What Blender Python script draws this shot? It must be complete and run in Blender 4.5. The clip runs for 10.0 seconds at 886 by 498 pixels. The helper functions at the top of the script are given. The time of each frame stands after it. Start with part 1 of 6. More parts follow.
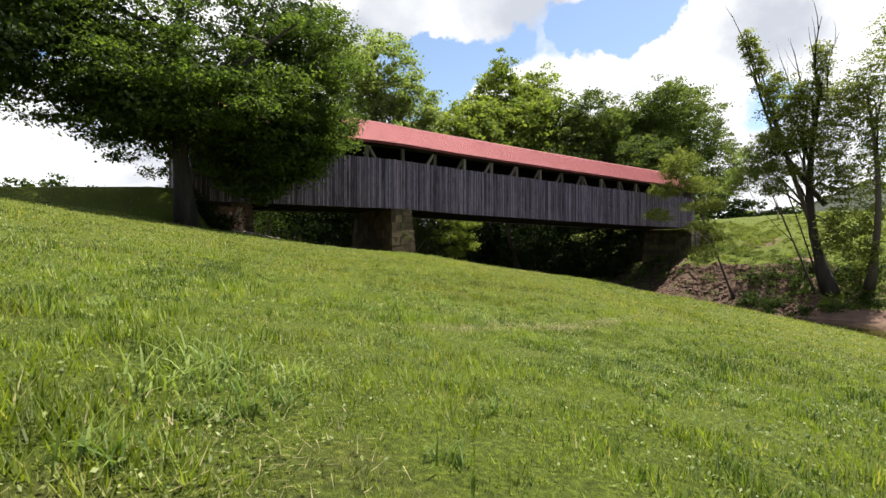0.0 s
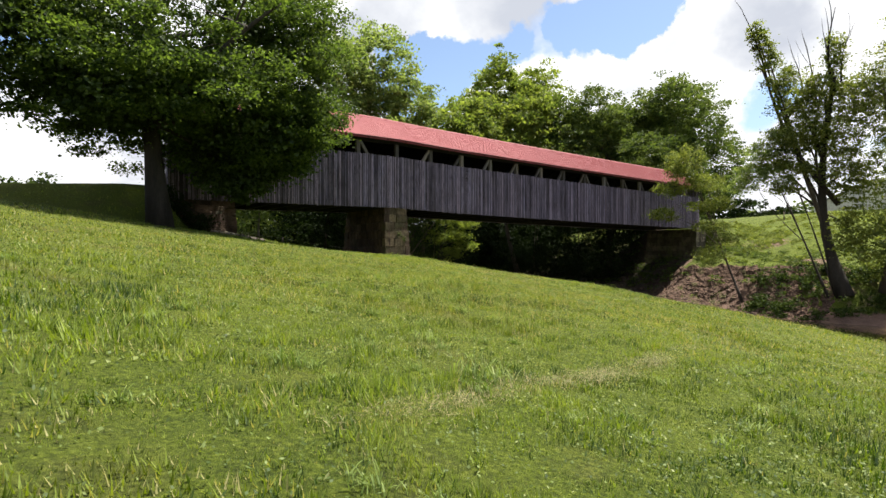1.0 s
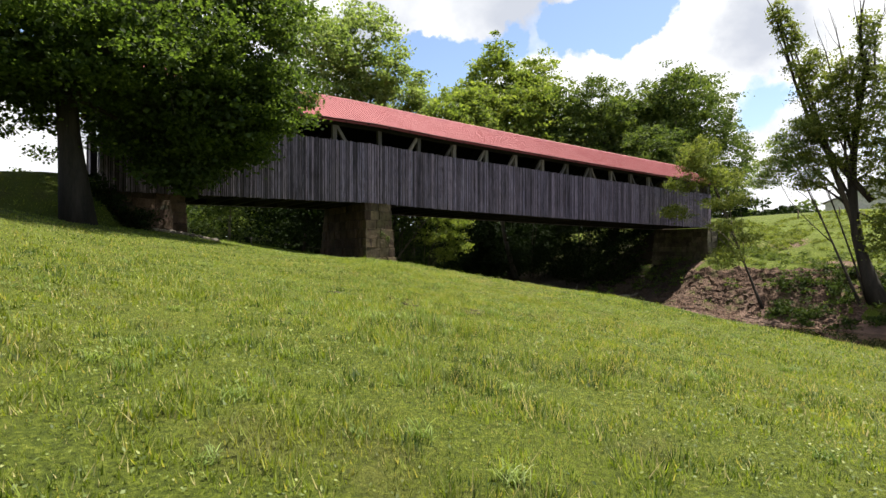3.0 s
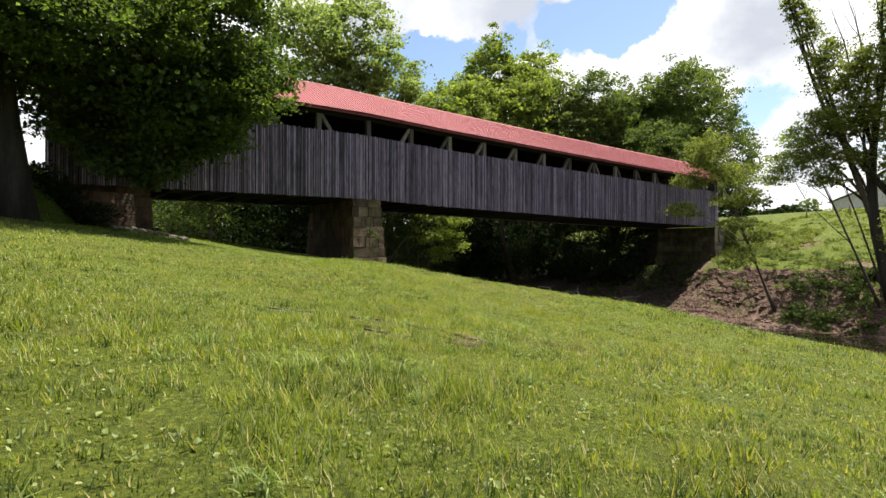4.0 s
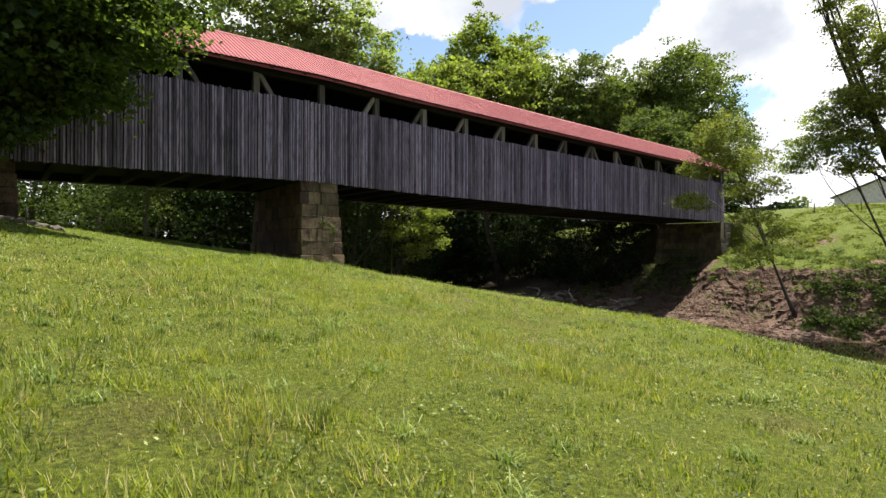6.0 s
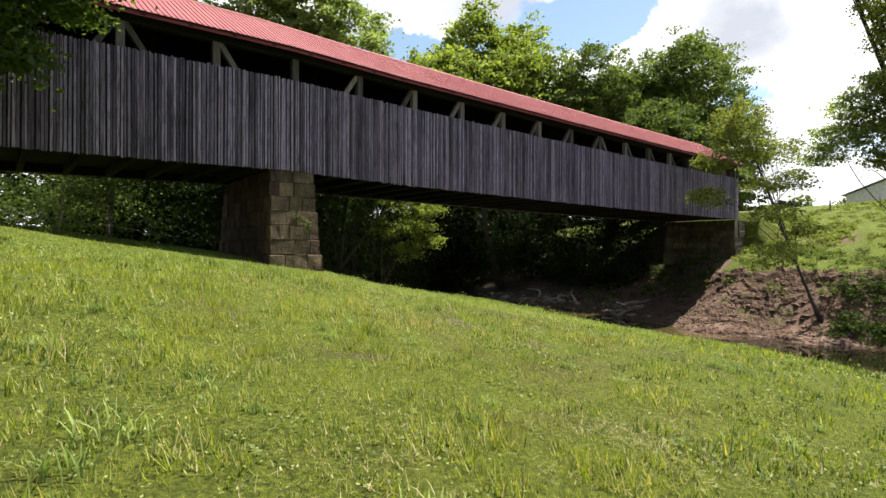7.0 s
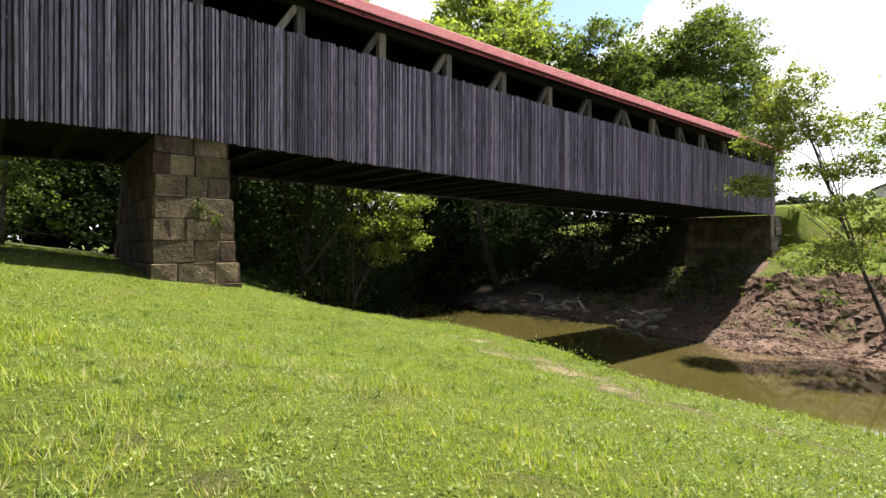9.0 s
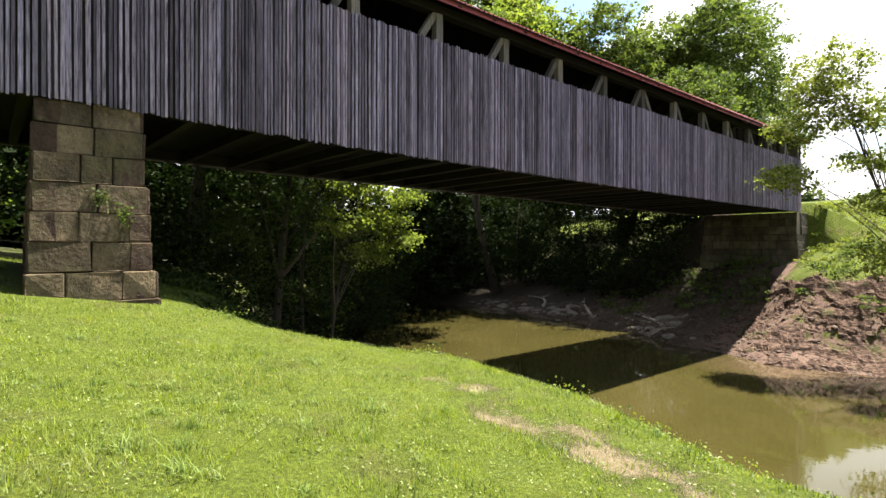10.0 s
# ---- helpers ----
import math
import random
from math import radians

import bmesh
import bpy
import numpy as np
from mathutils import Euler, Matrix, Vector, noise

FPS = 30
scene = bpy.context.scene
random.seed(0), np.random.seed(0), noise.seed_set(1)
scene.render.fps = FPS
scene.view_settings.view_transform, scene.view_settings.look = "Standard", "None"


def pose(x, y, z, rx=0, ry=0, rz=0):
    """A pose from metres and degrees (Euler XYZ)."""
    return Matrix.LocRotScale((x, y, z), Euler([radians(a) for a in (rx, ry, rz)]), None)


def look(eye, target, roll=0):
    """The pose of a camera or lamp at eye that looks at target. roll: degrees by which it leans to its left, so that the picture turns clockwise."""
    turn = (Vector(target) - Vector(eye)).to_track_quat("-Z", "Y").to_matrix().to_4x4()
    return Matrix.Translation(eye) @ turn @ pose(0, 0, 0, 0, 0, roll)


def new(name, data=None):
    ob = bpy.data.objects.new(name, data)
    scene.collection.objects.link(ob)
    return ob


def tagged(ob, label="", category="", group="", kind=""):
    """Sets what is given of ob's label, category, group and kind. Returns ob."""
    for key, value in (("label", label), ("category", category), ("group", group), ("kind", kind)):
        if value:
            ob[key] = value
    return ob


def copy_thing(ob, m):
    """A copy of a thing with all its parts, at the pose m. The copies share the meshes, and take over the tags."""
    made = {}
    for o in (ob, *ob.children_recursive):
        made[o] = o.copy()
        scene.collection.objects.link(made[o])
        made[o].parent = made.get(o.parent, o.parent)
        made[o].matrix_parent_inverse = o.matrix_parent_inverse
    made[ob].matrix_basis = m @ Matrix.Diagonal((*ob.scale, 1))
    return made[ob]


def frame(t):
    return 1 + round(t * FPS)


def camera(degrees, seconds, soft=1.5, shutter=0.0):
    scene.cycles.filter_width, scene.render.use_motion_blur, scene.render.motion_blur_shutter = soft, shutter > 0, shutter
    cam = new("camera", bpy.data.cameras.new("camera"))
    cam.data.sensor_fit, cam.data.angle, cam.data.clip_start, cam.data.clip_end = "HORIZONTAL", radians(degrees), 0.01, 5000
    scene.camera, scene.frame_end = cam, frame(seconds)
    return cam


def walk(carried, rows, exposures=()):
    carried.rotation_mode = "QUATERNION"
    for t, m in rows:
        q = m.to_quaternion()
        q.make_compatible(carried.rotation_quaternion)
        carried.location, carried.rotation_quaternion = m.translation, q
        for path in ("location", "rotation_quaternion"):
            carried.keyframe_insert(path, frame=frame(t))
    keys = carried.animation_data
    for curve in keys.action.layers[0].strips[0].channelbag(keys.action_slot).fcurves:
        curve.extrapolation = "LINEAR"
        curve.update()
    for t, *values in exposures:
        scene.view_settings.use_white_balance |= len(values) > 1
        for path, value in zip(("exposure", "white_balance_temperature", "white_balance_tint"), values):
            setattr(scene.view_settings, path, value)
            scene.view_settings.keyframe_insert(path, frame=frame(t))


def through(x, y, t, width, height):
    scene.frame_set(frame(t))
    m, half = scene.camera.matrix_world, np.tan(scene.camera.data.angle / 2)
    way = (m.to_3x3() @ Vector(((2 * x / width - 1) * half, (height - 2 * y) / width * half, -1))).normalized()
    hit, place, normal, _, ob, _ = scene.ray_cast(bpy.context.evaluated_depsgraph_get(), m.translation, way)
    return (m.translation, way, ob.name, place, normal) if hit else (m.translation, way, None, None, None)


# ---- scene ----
cam = camera(78.3, 10.0)
METRES, EYE, TILT, LEAN, TURN = 31.0, 1.6, 0.0, 0.0, -36.8
ROWS = [
    (0.0, 0.0, 0.0, 0.0, 0.0, 0.38, 0.04),
    (0.5, 0.0011, 0.0365, 0.0026, -0.14, 0.34, -0.01),
    (1.0, 0.0031, 0.0747, 0.0047, -0.26, 0.34, 0.01),
    (1.5, 0.006, 0.114, 0.006, -0.38, 0.35, 0.01),
    (2.0, 0.0095, 0.1538, 0.0074, -0.49, 0.33, -0.0),
    (2.5, 0.013, 0.1945, 0.0088, -0.62, 0.31, 0.0),
    (4.0, 0.0229, 0.324, 0.0106, -1.06, 0.23, -0.08),
    (4.5, 0.028, 0.3693, 0.0099, -1.15, 0.21, -0.09),
    (5.0, 0.0347, 0.4159, 0.0085, -1.24, 0.2, -0.13),
    (5.5, 0.0428, 0.4675, 0.0069, -2.16, 0.17, -0.1),
    (7.0, 0.0626, 0.6325, 0.0055, -2.79, 0.07, -0.13),
    (7.5, 0.0715, 0.6891, 0.0066, -2.95, 0.04, -0.12),
    (8.0, 0.0791, 0.7479, 0.0078, -3.07, 0.01, -0.12),
    (8.5, 0.0862, 0.8077, 0.0097, -3.17, -0.05, -0.08),
    (9.0, 0.0937, 0.8689, 0.0123, -3.27, -0.15, -0.09),
    (9.5, 0.1015, 0.9308, 0.0135, -3.36, -0.21, -0.07),
    (10.0, 0.1099, 0.9929, 0.0153, -3.47, -0.25, -0.07),
]
walk(cam, [(t, pose(0, 0, EYE, TILT, LEAN, TURN) @ pose(METRES * x, METRES * y, METRES * z, 90 + pitch, roll, yaw)) for t, x, y, z, yaw, pitch, roll in ROWS],
     exposures=[(0.0, 1.42), (4.0, 1.48), (7.0, 1.58), (8.5, 1.8), (10.0, 2.2)])

# ---------------------------------------------------------------- light
SUN_FROM = Vector((0.37, -0.065, 0.93)).normalized()
sun = new("sun", bpy.data.lights.new("sun", "SUN"))
sun.data.energy, sun.data.angle, sun.data.color = 5.0, radians(0.53), (1.0, 0.95, 0.86)
sun.matrix_world = look(SUN_FROM * 100, (0, 0, 0))

world = bpy.data.worlds.new("sky")
scene.world = world
world.use_nodes = True


def build_sky():
    nt = world.node_tree
    nt.nodes.clear()
    N, L = nt.nodes.new, nt.links.new
    out = N("ShaderNodeOutputWorld")
    sky = N("ShaderNodeTexSky")
    sky.sky_type, sky.sun_disc = "NISHITA", False
    sky.sun_elevation = math.asin(SUN_FROM.z)
    sky.sun_rotation = math.atan2(SUN_FROM.x, SUN_FROM.y)
    blue = N("ShaderNodeBackground")
    blue.inputs["Strength"].default_value = 0.075
    L(sky.outputs[0], blue.inputs["Color"])
    co = N("ShaderNodeTexCoord")
    # flatten the dome so that clouds stretch towards the horizon
    sep = N("ShaderNodeSeparateXYZ")
    L(co.outputs["Generated"], sep.inputs[0])
    lift = N("ShaderNodeMath"); lift.operation = "ADD"; lift.inputs[1].default_value = 0.35
    L(sep.outputs["Z"], lift.inputs[0])
    comb = N("ShaderNodeCombineXYZ")
    for i, ax in enumerate("XY"):
        d = N("ShaderNodeMath"); d.operation = "DIVIDE"
        L(sep.outputs[ax], d.inputs[0]); L(lift.outputs[0], d.inputs[1])
        L(d.outputs[0], comb.inputs[i])
    big = N("ShaderNodeTexNoise")
    big.noise_dimensions = "4D"
    big.inputs["W"].default_value = CLOUD_SEED
    big.inputs["Scale"].default_value = 1.15
    big.inputs["Detail"].default_value = 9.0
    big.inputs["Roughness"].default_value = 0.52
    big.inputs["Distortion"].default_value = 0.25
    L(comb.outputs[0], big.inputs["Vector"])
    # breaks of blue in the cloud cover
    cover = big.outputs["Fac"]
    wisp = N("ShaderNodeTexNoise")
    wisp.inputs["Scale"].default_value = 6.5
    wisp.inputs["Detail"].default_value = 9.0
    wisp.inputs["Roughness"].default_value = 0.62
    L(co.outputs["Generated"], wisp.inputs["Vector"])
    centred = N("ShaderNodeVectorMath"); centred.operation = "SUBTRACT"
    L(wisp.outputs["Color"], centred.inputs[0])
    centred.inputs[1].default_value = (0.5, 0.5, 0.5)
    warped = N("ShaderNodeVectorMath"); warped.operation = "MULTIPLY_ADD"
    L(centred.outputs[0], warped.inputs[0])
    warped.inputs[1].default_value = (0.17, 0.17, 0.17)
    L(co.outputs["Generated"], warped.inputs[2])
    unit = N("ShaderNodeVectorMath"); unit.operation = "NORMALIZE"
    L(warped.outputs[0], unit.inputs[0])

    def banks(value, spots):
        """Lower a value round some directions of the sky."""
        for way, width, depth in spots:
            dot = N("ShaderNodeVectorMath"); dot.operation = "DOT_PRODUCT"
            L(unit.outputs[0], dot.inputs[0])
            dot.inputs[1].default_value = Vector(way).normalized()
            mr = N("ShaderNodeMapRange"); mr.interpolation_type = "SMOOTHSTEP"
            mr.inputs["From Min"].default_value = math.cos(radians(width))
            mr.inputs["From Max"].default_value = 1.0
            mr.inputs["To Max"].default_value = depth
            L(dot.outputs["Value"], mr.inputs["Value"])
            sub = N("ShaderNodeMath"); sub.operation = "SUBTRACT"
            L(value, sub.inputs[0]); L(mr.outputs[0], sub.inputs[1])
            value = sub.outputs[0]
        return value

    cover = banks(cover, CLOUD_BREAKS)
    ramp = N("ShaderNodeValToRGB")
    ramp.color_ramp.elements[0].position, ramp.color_ramp.elements[1].position = 0.47, 0.57
    L(cover, ramp.inputs[0])
    shade = N("ShaderNodeTexNoise")
    shade.noise_dimensions = "4D"
    shade.inputs["W"].default_value = 7.3
    shade.inputs["Scale"].default_value = 3.4
    shade.inputs["Detail"].default_value = 6.0
    L(comb.outputs[0], shade.inputs["Vector"])
    tone = N("ShaderNodeValToRGB")
    tone.color_ramp.elements[0].position, tone.color_ramp.elements[1].position = 0.20, 0.52
    tone.color_ramp.elements[0].color = (0.55, 0.58, 0.65, 1)
    tone.color_ramp.elements[1].color = (1.0, 1.0, 1.0, 1)
    L(banks(shade.outputs["Fac"], CLOUD_BASES), tone.inputs[0])
    white = N("ShaderNodeBackground")
    white.inputs["Strength"].default_value = 0.46
    L(tone.outputs[0], white.inputs["Color"])
    mix = N("ShaderNodeMixShader")
    L(ramp.outputs[0], mix.inputs[0]); L(blue.outputs[0], mix.inputs[1]); L(white.outputs[0], mix.inputs[2])
    L(mix.outputs[0], out.inputs[0])


CLOUD_SEED = 3.1
# breaks of blue (positive) and banks of cloud (negative): direction, width, amount
CLOUD_BREAKS = (((0.66, 0.69, 0.26), 62, -0.26),
                ((0.535, 0.79, 0.29), 6.0, 0.46), ((0.58, 0.75, 0.325), 4.6, 0.4), ((0.63, 0.695, 0.35), 4.0, 0.34), ((0.685, 0.635, 0.365), 4.2, 0.28), ((0.73, 0.57, 0.375), 4.6, 0.4),
                ((0.762, 0.52, 0.39), 4.8, 0.42), ((0.775, 0.47, 0.42), 5.5, 0.42), ((0.75, 0.42, 0.50), 9.0, 0.45), ((-0.03, 0.95, 0.32), 4.0, 0.3), ((0.90, 0.375, 0.215), 3.2, 0.2),
                ((-0.4, 0.7, 0.6), 24, 0.2), ((0.3, -0.6, 0.7), 30, 0.2))
# grey undersides of the clouds
CLOUD_BASES = (((0.486, 0.79, 0.38), 6.0, 0.3), ((0.62, 0.66, 0.43), 7.0, 0.34), ((0.15, 0.97, 0.12), 9.0, 0.12), ((0.87, 0.36, 0.31), 5.0, 0.22))
build_sky()

# ---------------------------------------------------------------- materials


class Mat:
    """A small wrapper to write node materials briefly."""

    def __init__(self, name, rough=0.8, metal=0.0, spec=0.3):
        self.m = bpy.data.materials.new(name)
        self.m.use_nodes = True
        self.nt = self.m.node_tree
        self.b = self.nt.nodes["Principled BSDF"]
        self.b.inputs["Roughness"].default_value = rough
        self.b.inputs["Metallic"].default_value = metal
        self.b.inputs["Specular IOR Level"].default_value = spec
        self.co = None

    def n(self, kind, **kw):
        node = self.nt.nodes.new("ShaderNode" + kind)
        for k, v in kw.items():
            node.inputs[k.replace("_", " ")].default_value = v
        return node

    def link(self, a, b):
        self.nt.links.new(a, b)

    def coords(self, scale=(1, 1, 1), world_space=False):
        if world_space:
            src = self.n("NewGeometry").outputs["Position"]
        else:
            src = self.n("TexCoord").outputs["Object"]
        mp = self.n("Mapping")
        mp.inputs["Scale"].default_value = scale
        self.link(src, mp.inputs[0])
        return mp.outputs[0]

    def noise(self, vec, scale, detail=4.0, rough=0.55):
        t = self.n("TexNoise", Scale=scale, Detail=detail, Roughness=rough)
        self.link(vec, t.inputs["Vector"])
        return t.outputs["Fac"]

    def ramp(self, fac, *stops):
        r = self.n("ValToRGB")
        el = r.color_ramp.elements
        while len(el) < len(stops):
            el.new(0.5)
        for e, (p, c) in zip(el, stops):
            e.position = p
            e.color = (*c, 1)
        self.link(fac, r.inputs[0])
        return r.outputs[0]

    def mix(self, fac, a, b, mode="MIX"):
        x = self.n("Mix")
        x.data_type, x.blend_type = "RGBA", mode
        for i, v in ((0, fac), (6, a), (7, b)):
            if isinstance(v, (int, float)):
                x.inputs[i].default_value = v
            elif isinstance(v, tuple):
                x.inputs[i].default_value = (*v, 1)
            else:
                self.link(v, x.inputs[i])
        return x.outputs[2]

    def math(self, op, a, b=0.0):
        x = self.n("Math")
        x.operation = op
        for i, v in ((0, a), (1, b)):
            if isinstance(v, (int, float)):
                x.inputs[i].default_value = v
            else:
                self.link(v, x.inputs[i])
        return x.outputs[0]

    def bump(self, fac, strength=0.4, dist=0.02):
        b = self.n("Bump", Strength=strength, Distance=dist)
        self.link(fac, b.inputs["Height"])
        self.link(b.outputs[0], self.b.inputs["Normal"])

    def colour(self, c):
        if isinstance(c, tuple):
            self.b.inputs["Base Color"].default_value = (*c, 1)
        else:
            self.link(c, self.b.inputs["Base Color"])
        return self


def wood_material(name, dark, light, seed=0.0, along=2):
    """Weathered timber: grain along one axis, each piece with its own tone."""
    k = Mat(name, 0.85, 0, 0.2)
    sc = [14, 14, 14]
    sc[along] = 0.7
    v = k.coords(tuple(sc))
    rnd = k.math("FRACT", k.math("ADD", k.n("ObjectInfo").outputs["Random"], k.n("NewGeometry").outputs["Random Per Island"]))
    off = k.n("VectorMath")
    off.operation = "ADD"
    comb = k.n("CombineXYZ")
    for i in range(3):
        k.link(k.math("MULTIPLY", rnd, 37.0 + seed), comb.inputs[i])
    k.link(v, off.inputs[0]); k.link(comb.outputs[0], off.inputs[1])
    grain = k.noise(off.outputs[0], 3.0, 6, 0.65)
    sc2 = [2.2, 2.2, 2.2]
    sc2[along] = 0.35
    stain = k.noise(k.coords(tuple(sc2), True), 1.3, 5, 0.6)
    base = k.ramp(grain, (0.34, dark), (0.66, light))
    tone = k.math("ADD", k.math("MULTIPLY", k.math("POWER", rnd, 1.7), 1.35), 0.26)
    other = k.math("FRACT", k.math("MULTIPLY", rnd, 7.31))
    g = k.n("CombineColor")
    for i, cast in enumerate((0.10, 0.0, -0.10)):
        k.link(k.math("MULTIPLY", tone, k.math("ADD", k.math("MULTIPLY", other, cast), 1.0 - cast / 2)), g.inputs[i])
    c = k.mix(1.0, base, g.outputs[0], "MULTIPLY")
    c = k.mix(k.math("MULTIPLY", stain, 0.5), c, k.ramp(stain, (0.35, dark), (0.7, light)))
    k.colour(c)
    k.bump(grain, 0.5, 0.01)
    return k.m


def stone_material(name, dark, light, moss=0.3):
    k = Mat(name, 0.92, 0, 0.2)
    v = k.coords((1, 1, 1), True)
    a = k.noise(v, 1.4, 6, 0.6)
    b = k.noise(v, 14.0, 6, 0.65)
    c = k.ramp(a, (0.3, dark), (0.7, light))
    c = k.mix(0.45, c, k.ramp(b, (0.3, dark), (0.75, light)))
    rnd = k.n("ObjectInfo").outputs["Random"]
    t = k.math("ADD", k.math("MULTIPLY", rnd, 0.75), 0.6)
    g = k.n("CombineColor")
    for i in range(3):
        k.link(t, g.inputs[i])
    c = k.mix(1.0, c, g.outputs[0], "MULTIPLY")
    m = k.ramp(k.noise(v, 0.9, 5, 0.7), (0.5, (0, 0, 0)), (0.66, (moss, moss, moss)))
    c = k.mix(m, c, (0.075, 0.085, 0.03))
    # black lichen and water stains
    soot = k.ramp(k.noise(k.coords((1.6, 1.6, 0.7), True), 1.9, 7, 0.7), (0.48, (0, 0, 0)), (0.68, (0.7, 0.7, 0.7)))
    c = k.mix(soot, c, tuple(0.5 * q for q in dark))
    k.colour(c)
    k.bump(k.mix(0.3, k.noise(v, 4.5, 6, 0.6), b), 1.0, 0.12)
    return k.m


def leaf_material(name, dark, light, through, glow=0.45, dry=None, worn=None, gloss=0.2):
    """Leaves: diffuse and translucent, each leaf with its own tone."""
    m = bpy.data.materials.new(name)
    m.use_nodes = True
    nt = m.node_tree
    nt.nodes.clear()
    N, L = nt.nodes.new, nt.links.new
    out = N("ShaderNodeOutputMaterial")
    tone = N("ShaderNodeAttribute")
    tone.attribute_name = "tone"
    ramp = N("ShaderNodeValToRGB")
    ramp.color_ramp.elements[0].color = (*dark, 1)
    ramp.color_ramp.elements[1].color = (*light, 1)
    if dry:
        ramp.color_ramp.elements[1].position = 0.82
        e = ramp.color_ramp.elements.new(1.0)
        e.color = (*dry, 1)
    L(tone.outputs["Fac"], ramp.inputs[0])
    tint = ramp.outputs[0]
    if worn:
        # dying patches, and fresher yellow ones, across the meadow
        geo = N("ShaderNodeNewGeometry")
        for scale, lo, hi, most, shade in ((0.9, 0.57, 0.75, 0.5, worn), (0.35, 0.5, 0.7, 0.25, (light[0] * 1.15, light[1], light[2] * 0.5)), (2.6, 0.62, 0.74, 0.45, worn)):
            spots = N("ShaderNodeTexNoise")
            spots.inputs["Scale"].default_value = scale
            spots.inputs["Detail"].default_value = 5.0
            spots.inputs["Roughness"].default_value = 0.62
            L(geo.outputs["Position"], spots.inputs["Vector"])
            mr = N("ShaderNodeMapRange")
            for socket, value in (("From Min", lo), ("From Max", hi), ("To Max", most)):
                mr.inputs[socket].default_value = value
            L(spots.outputs["Fac"], mr.inputs["Value"])
            blend = N("ShaderNodeMix")
            blend.data_type = "RGBA"
            L(mr.outputs[0], blend.inputs[0])
            L(tint, blend.inputs[6])
            blend.inputs[7].default_value = (*shade, 1)
            tint = blend.outputs[2]
    if worn:
        along = N("ShaderNodeVectorMath")
        along.operation = "DOT_PRODUCT"
        L(geo.outputs["Position"], along.inputs[0])
        along.inputs[1].default_value = (0.643, 0.766, 0.0)
        uneven = N("ShaderNodeMath")
        uneven.operation = "MULTIPLY_ADD"
        L(spots.outputs["Fac"], uneven.inputs[0])
        uneven.inputs[1].default_value = 9.0
        L(along.outputs["Value"], uneven.inputs[2])
        span = N("ShaderNodeValToRGB")
        for pos, val in ((0.2, 0.0), (0.34, 1.0), (0.58, 1.0), (0.68, 0.15)):
            e = span.color_ramp.elements.new(pos)
            e.color = (val, val, val, 1)
        span.color_ramp.elements.remove(span.color_ramp.elements[0])
        span.color_ramp.elements.remove(span.color_ramp.elements[-1])
        length = N("ShaderNodeMath")
        length.operation = "MULTIPLY"
        L(uneven.outputs[0], length.inputs[0])
        length.inputs[1].default_value = 0.02
        L(length.outputs[0], span.inputs[0])
        faded = N("ShaderNodeMix")
        faded.data_type, faded.blend_type = "RGBA", "MULTIPLY"
        L(span.outputs[0], faded.inputs[0])
        L(tint, faded.inputs[6])
        faded.inputs[7].default_value = (1.05, 0.97, 0.95, 1)
        tint = faded.outputs[2]
    b = N("ShaderNodeBsdfPrincipled")
    b.inputs["Roughness"].default_value = 0.62
    b.inputs["Specular IOR Level"].default_value = gloss
    L(tint, b.inputs["Base Color"])
    t = N("ShaderNodeBsdfTranslucent")
    mix2 = N("ShaderNodeMix")
    mix2.data_type, mix2.blend_type = "RGBA", "MULTIPLY"
    mix2.inputs[0].default_value = 1.0
    L(tint, mix2.inputs[6])
    mix2.inputs[7].default_value = (*through, 1)
    L(mix2.outputs[2], t.inputs["Color"])
    s = N("ShaderNodeMixShader")
    s.inputs[0].default_value = glow
    L(b.outputs[0], s.inputs[1]); L(t.outputs[0], s.inputs[2])
    L(s.outputs[0], out.inputs[0])
    return m


M_SIDING = wood_material("weathered_siding", (0.024, 0.018, 0.023), (0.305, 0.246, 0.318))
M_TIMBER = wood_material("old_timber", (0.045, 0.038, 0.032), (0.20, 0.17, 0.145), 3)
# darker than the other timber: shade under floor and eaves put into colour
M_BEAM = wood_material("shaded_beam", (0.009, 0.0075, 0.007), (0.028, 0.024, 0.021), 5, 0)
M_STONE = stone_material("sandstone", (0.034, 0.024, 0.013), (0.20, 0.146, 0.084))
# reddish stained stone; shade on pier sides and near abutment darkens its colour
M_STONE_RUSTY_SHADE = stone_material("iron_stained_shaded_sandstone", (0.026, 0.015, 0.010), (0.105, 0.066, 0.044), 0.15)
# mossy stone, its colour darkened as well for the far abutment's shade
M_STONE_MOSSY_SHADE = stone_material("mossy_shaded_sandstone", (0.035, 0.03, 0.02), (0.13, 0.105, 0.07), 0.6)
M_CORE = stone_material("mortar_core", (0.012, 0.009, 0.006), (0.035, 0.028, 0.02))
M_BARK = wood_material("bark", (0.035, 0.028, 0.02), (0.16, 0.13, 0.10), 9)
M_BARK_DARK = wood_material("dark_bark", (0.018, 0.015, 0.011), (0.085, 0.07, 0.055), 10)
M_BARK_PALE = wood_material("pale_bark", (0.10, 0.09, 0.075), (0.38, 0.35, 0.30), 11)
M_LEAF_MAPLE = leaf_material("maple_leaves", (0.011, 0.023, 0.006), (0.068, 0.096, 0.022), (2.6, 2.7, 1.2), 0.48, gloss=0.12)
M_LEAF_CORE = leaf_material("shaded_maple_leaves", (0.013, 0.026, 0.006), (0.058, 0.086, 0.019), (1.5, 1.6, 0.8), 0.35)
M_LEAF_LIGHT = leaf_material("light_leaves", (0.050, 0.080, 0.018), (0.20, 0.235, 0.056), (1.7, 1.75, 0.8), 0.5)
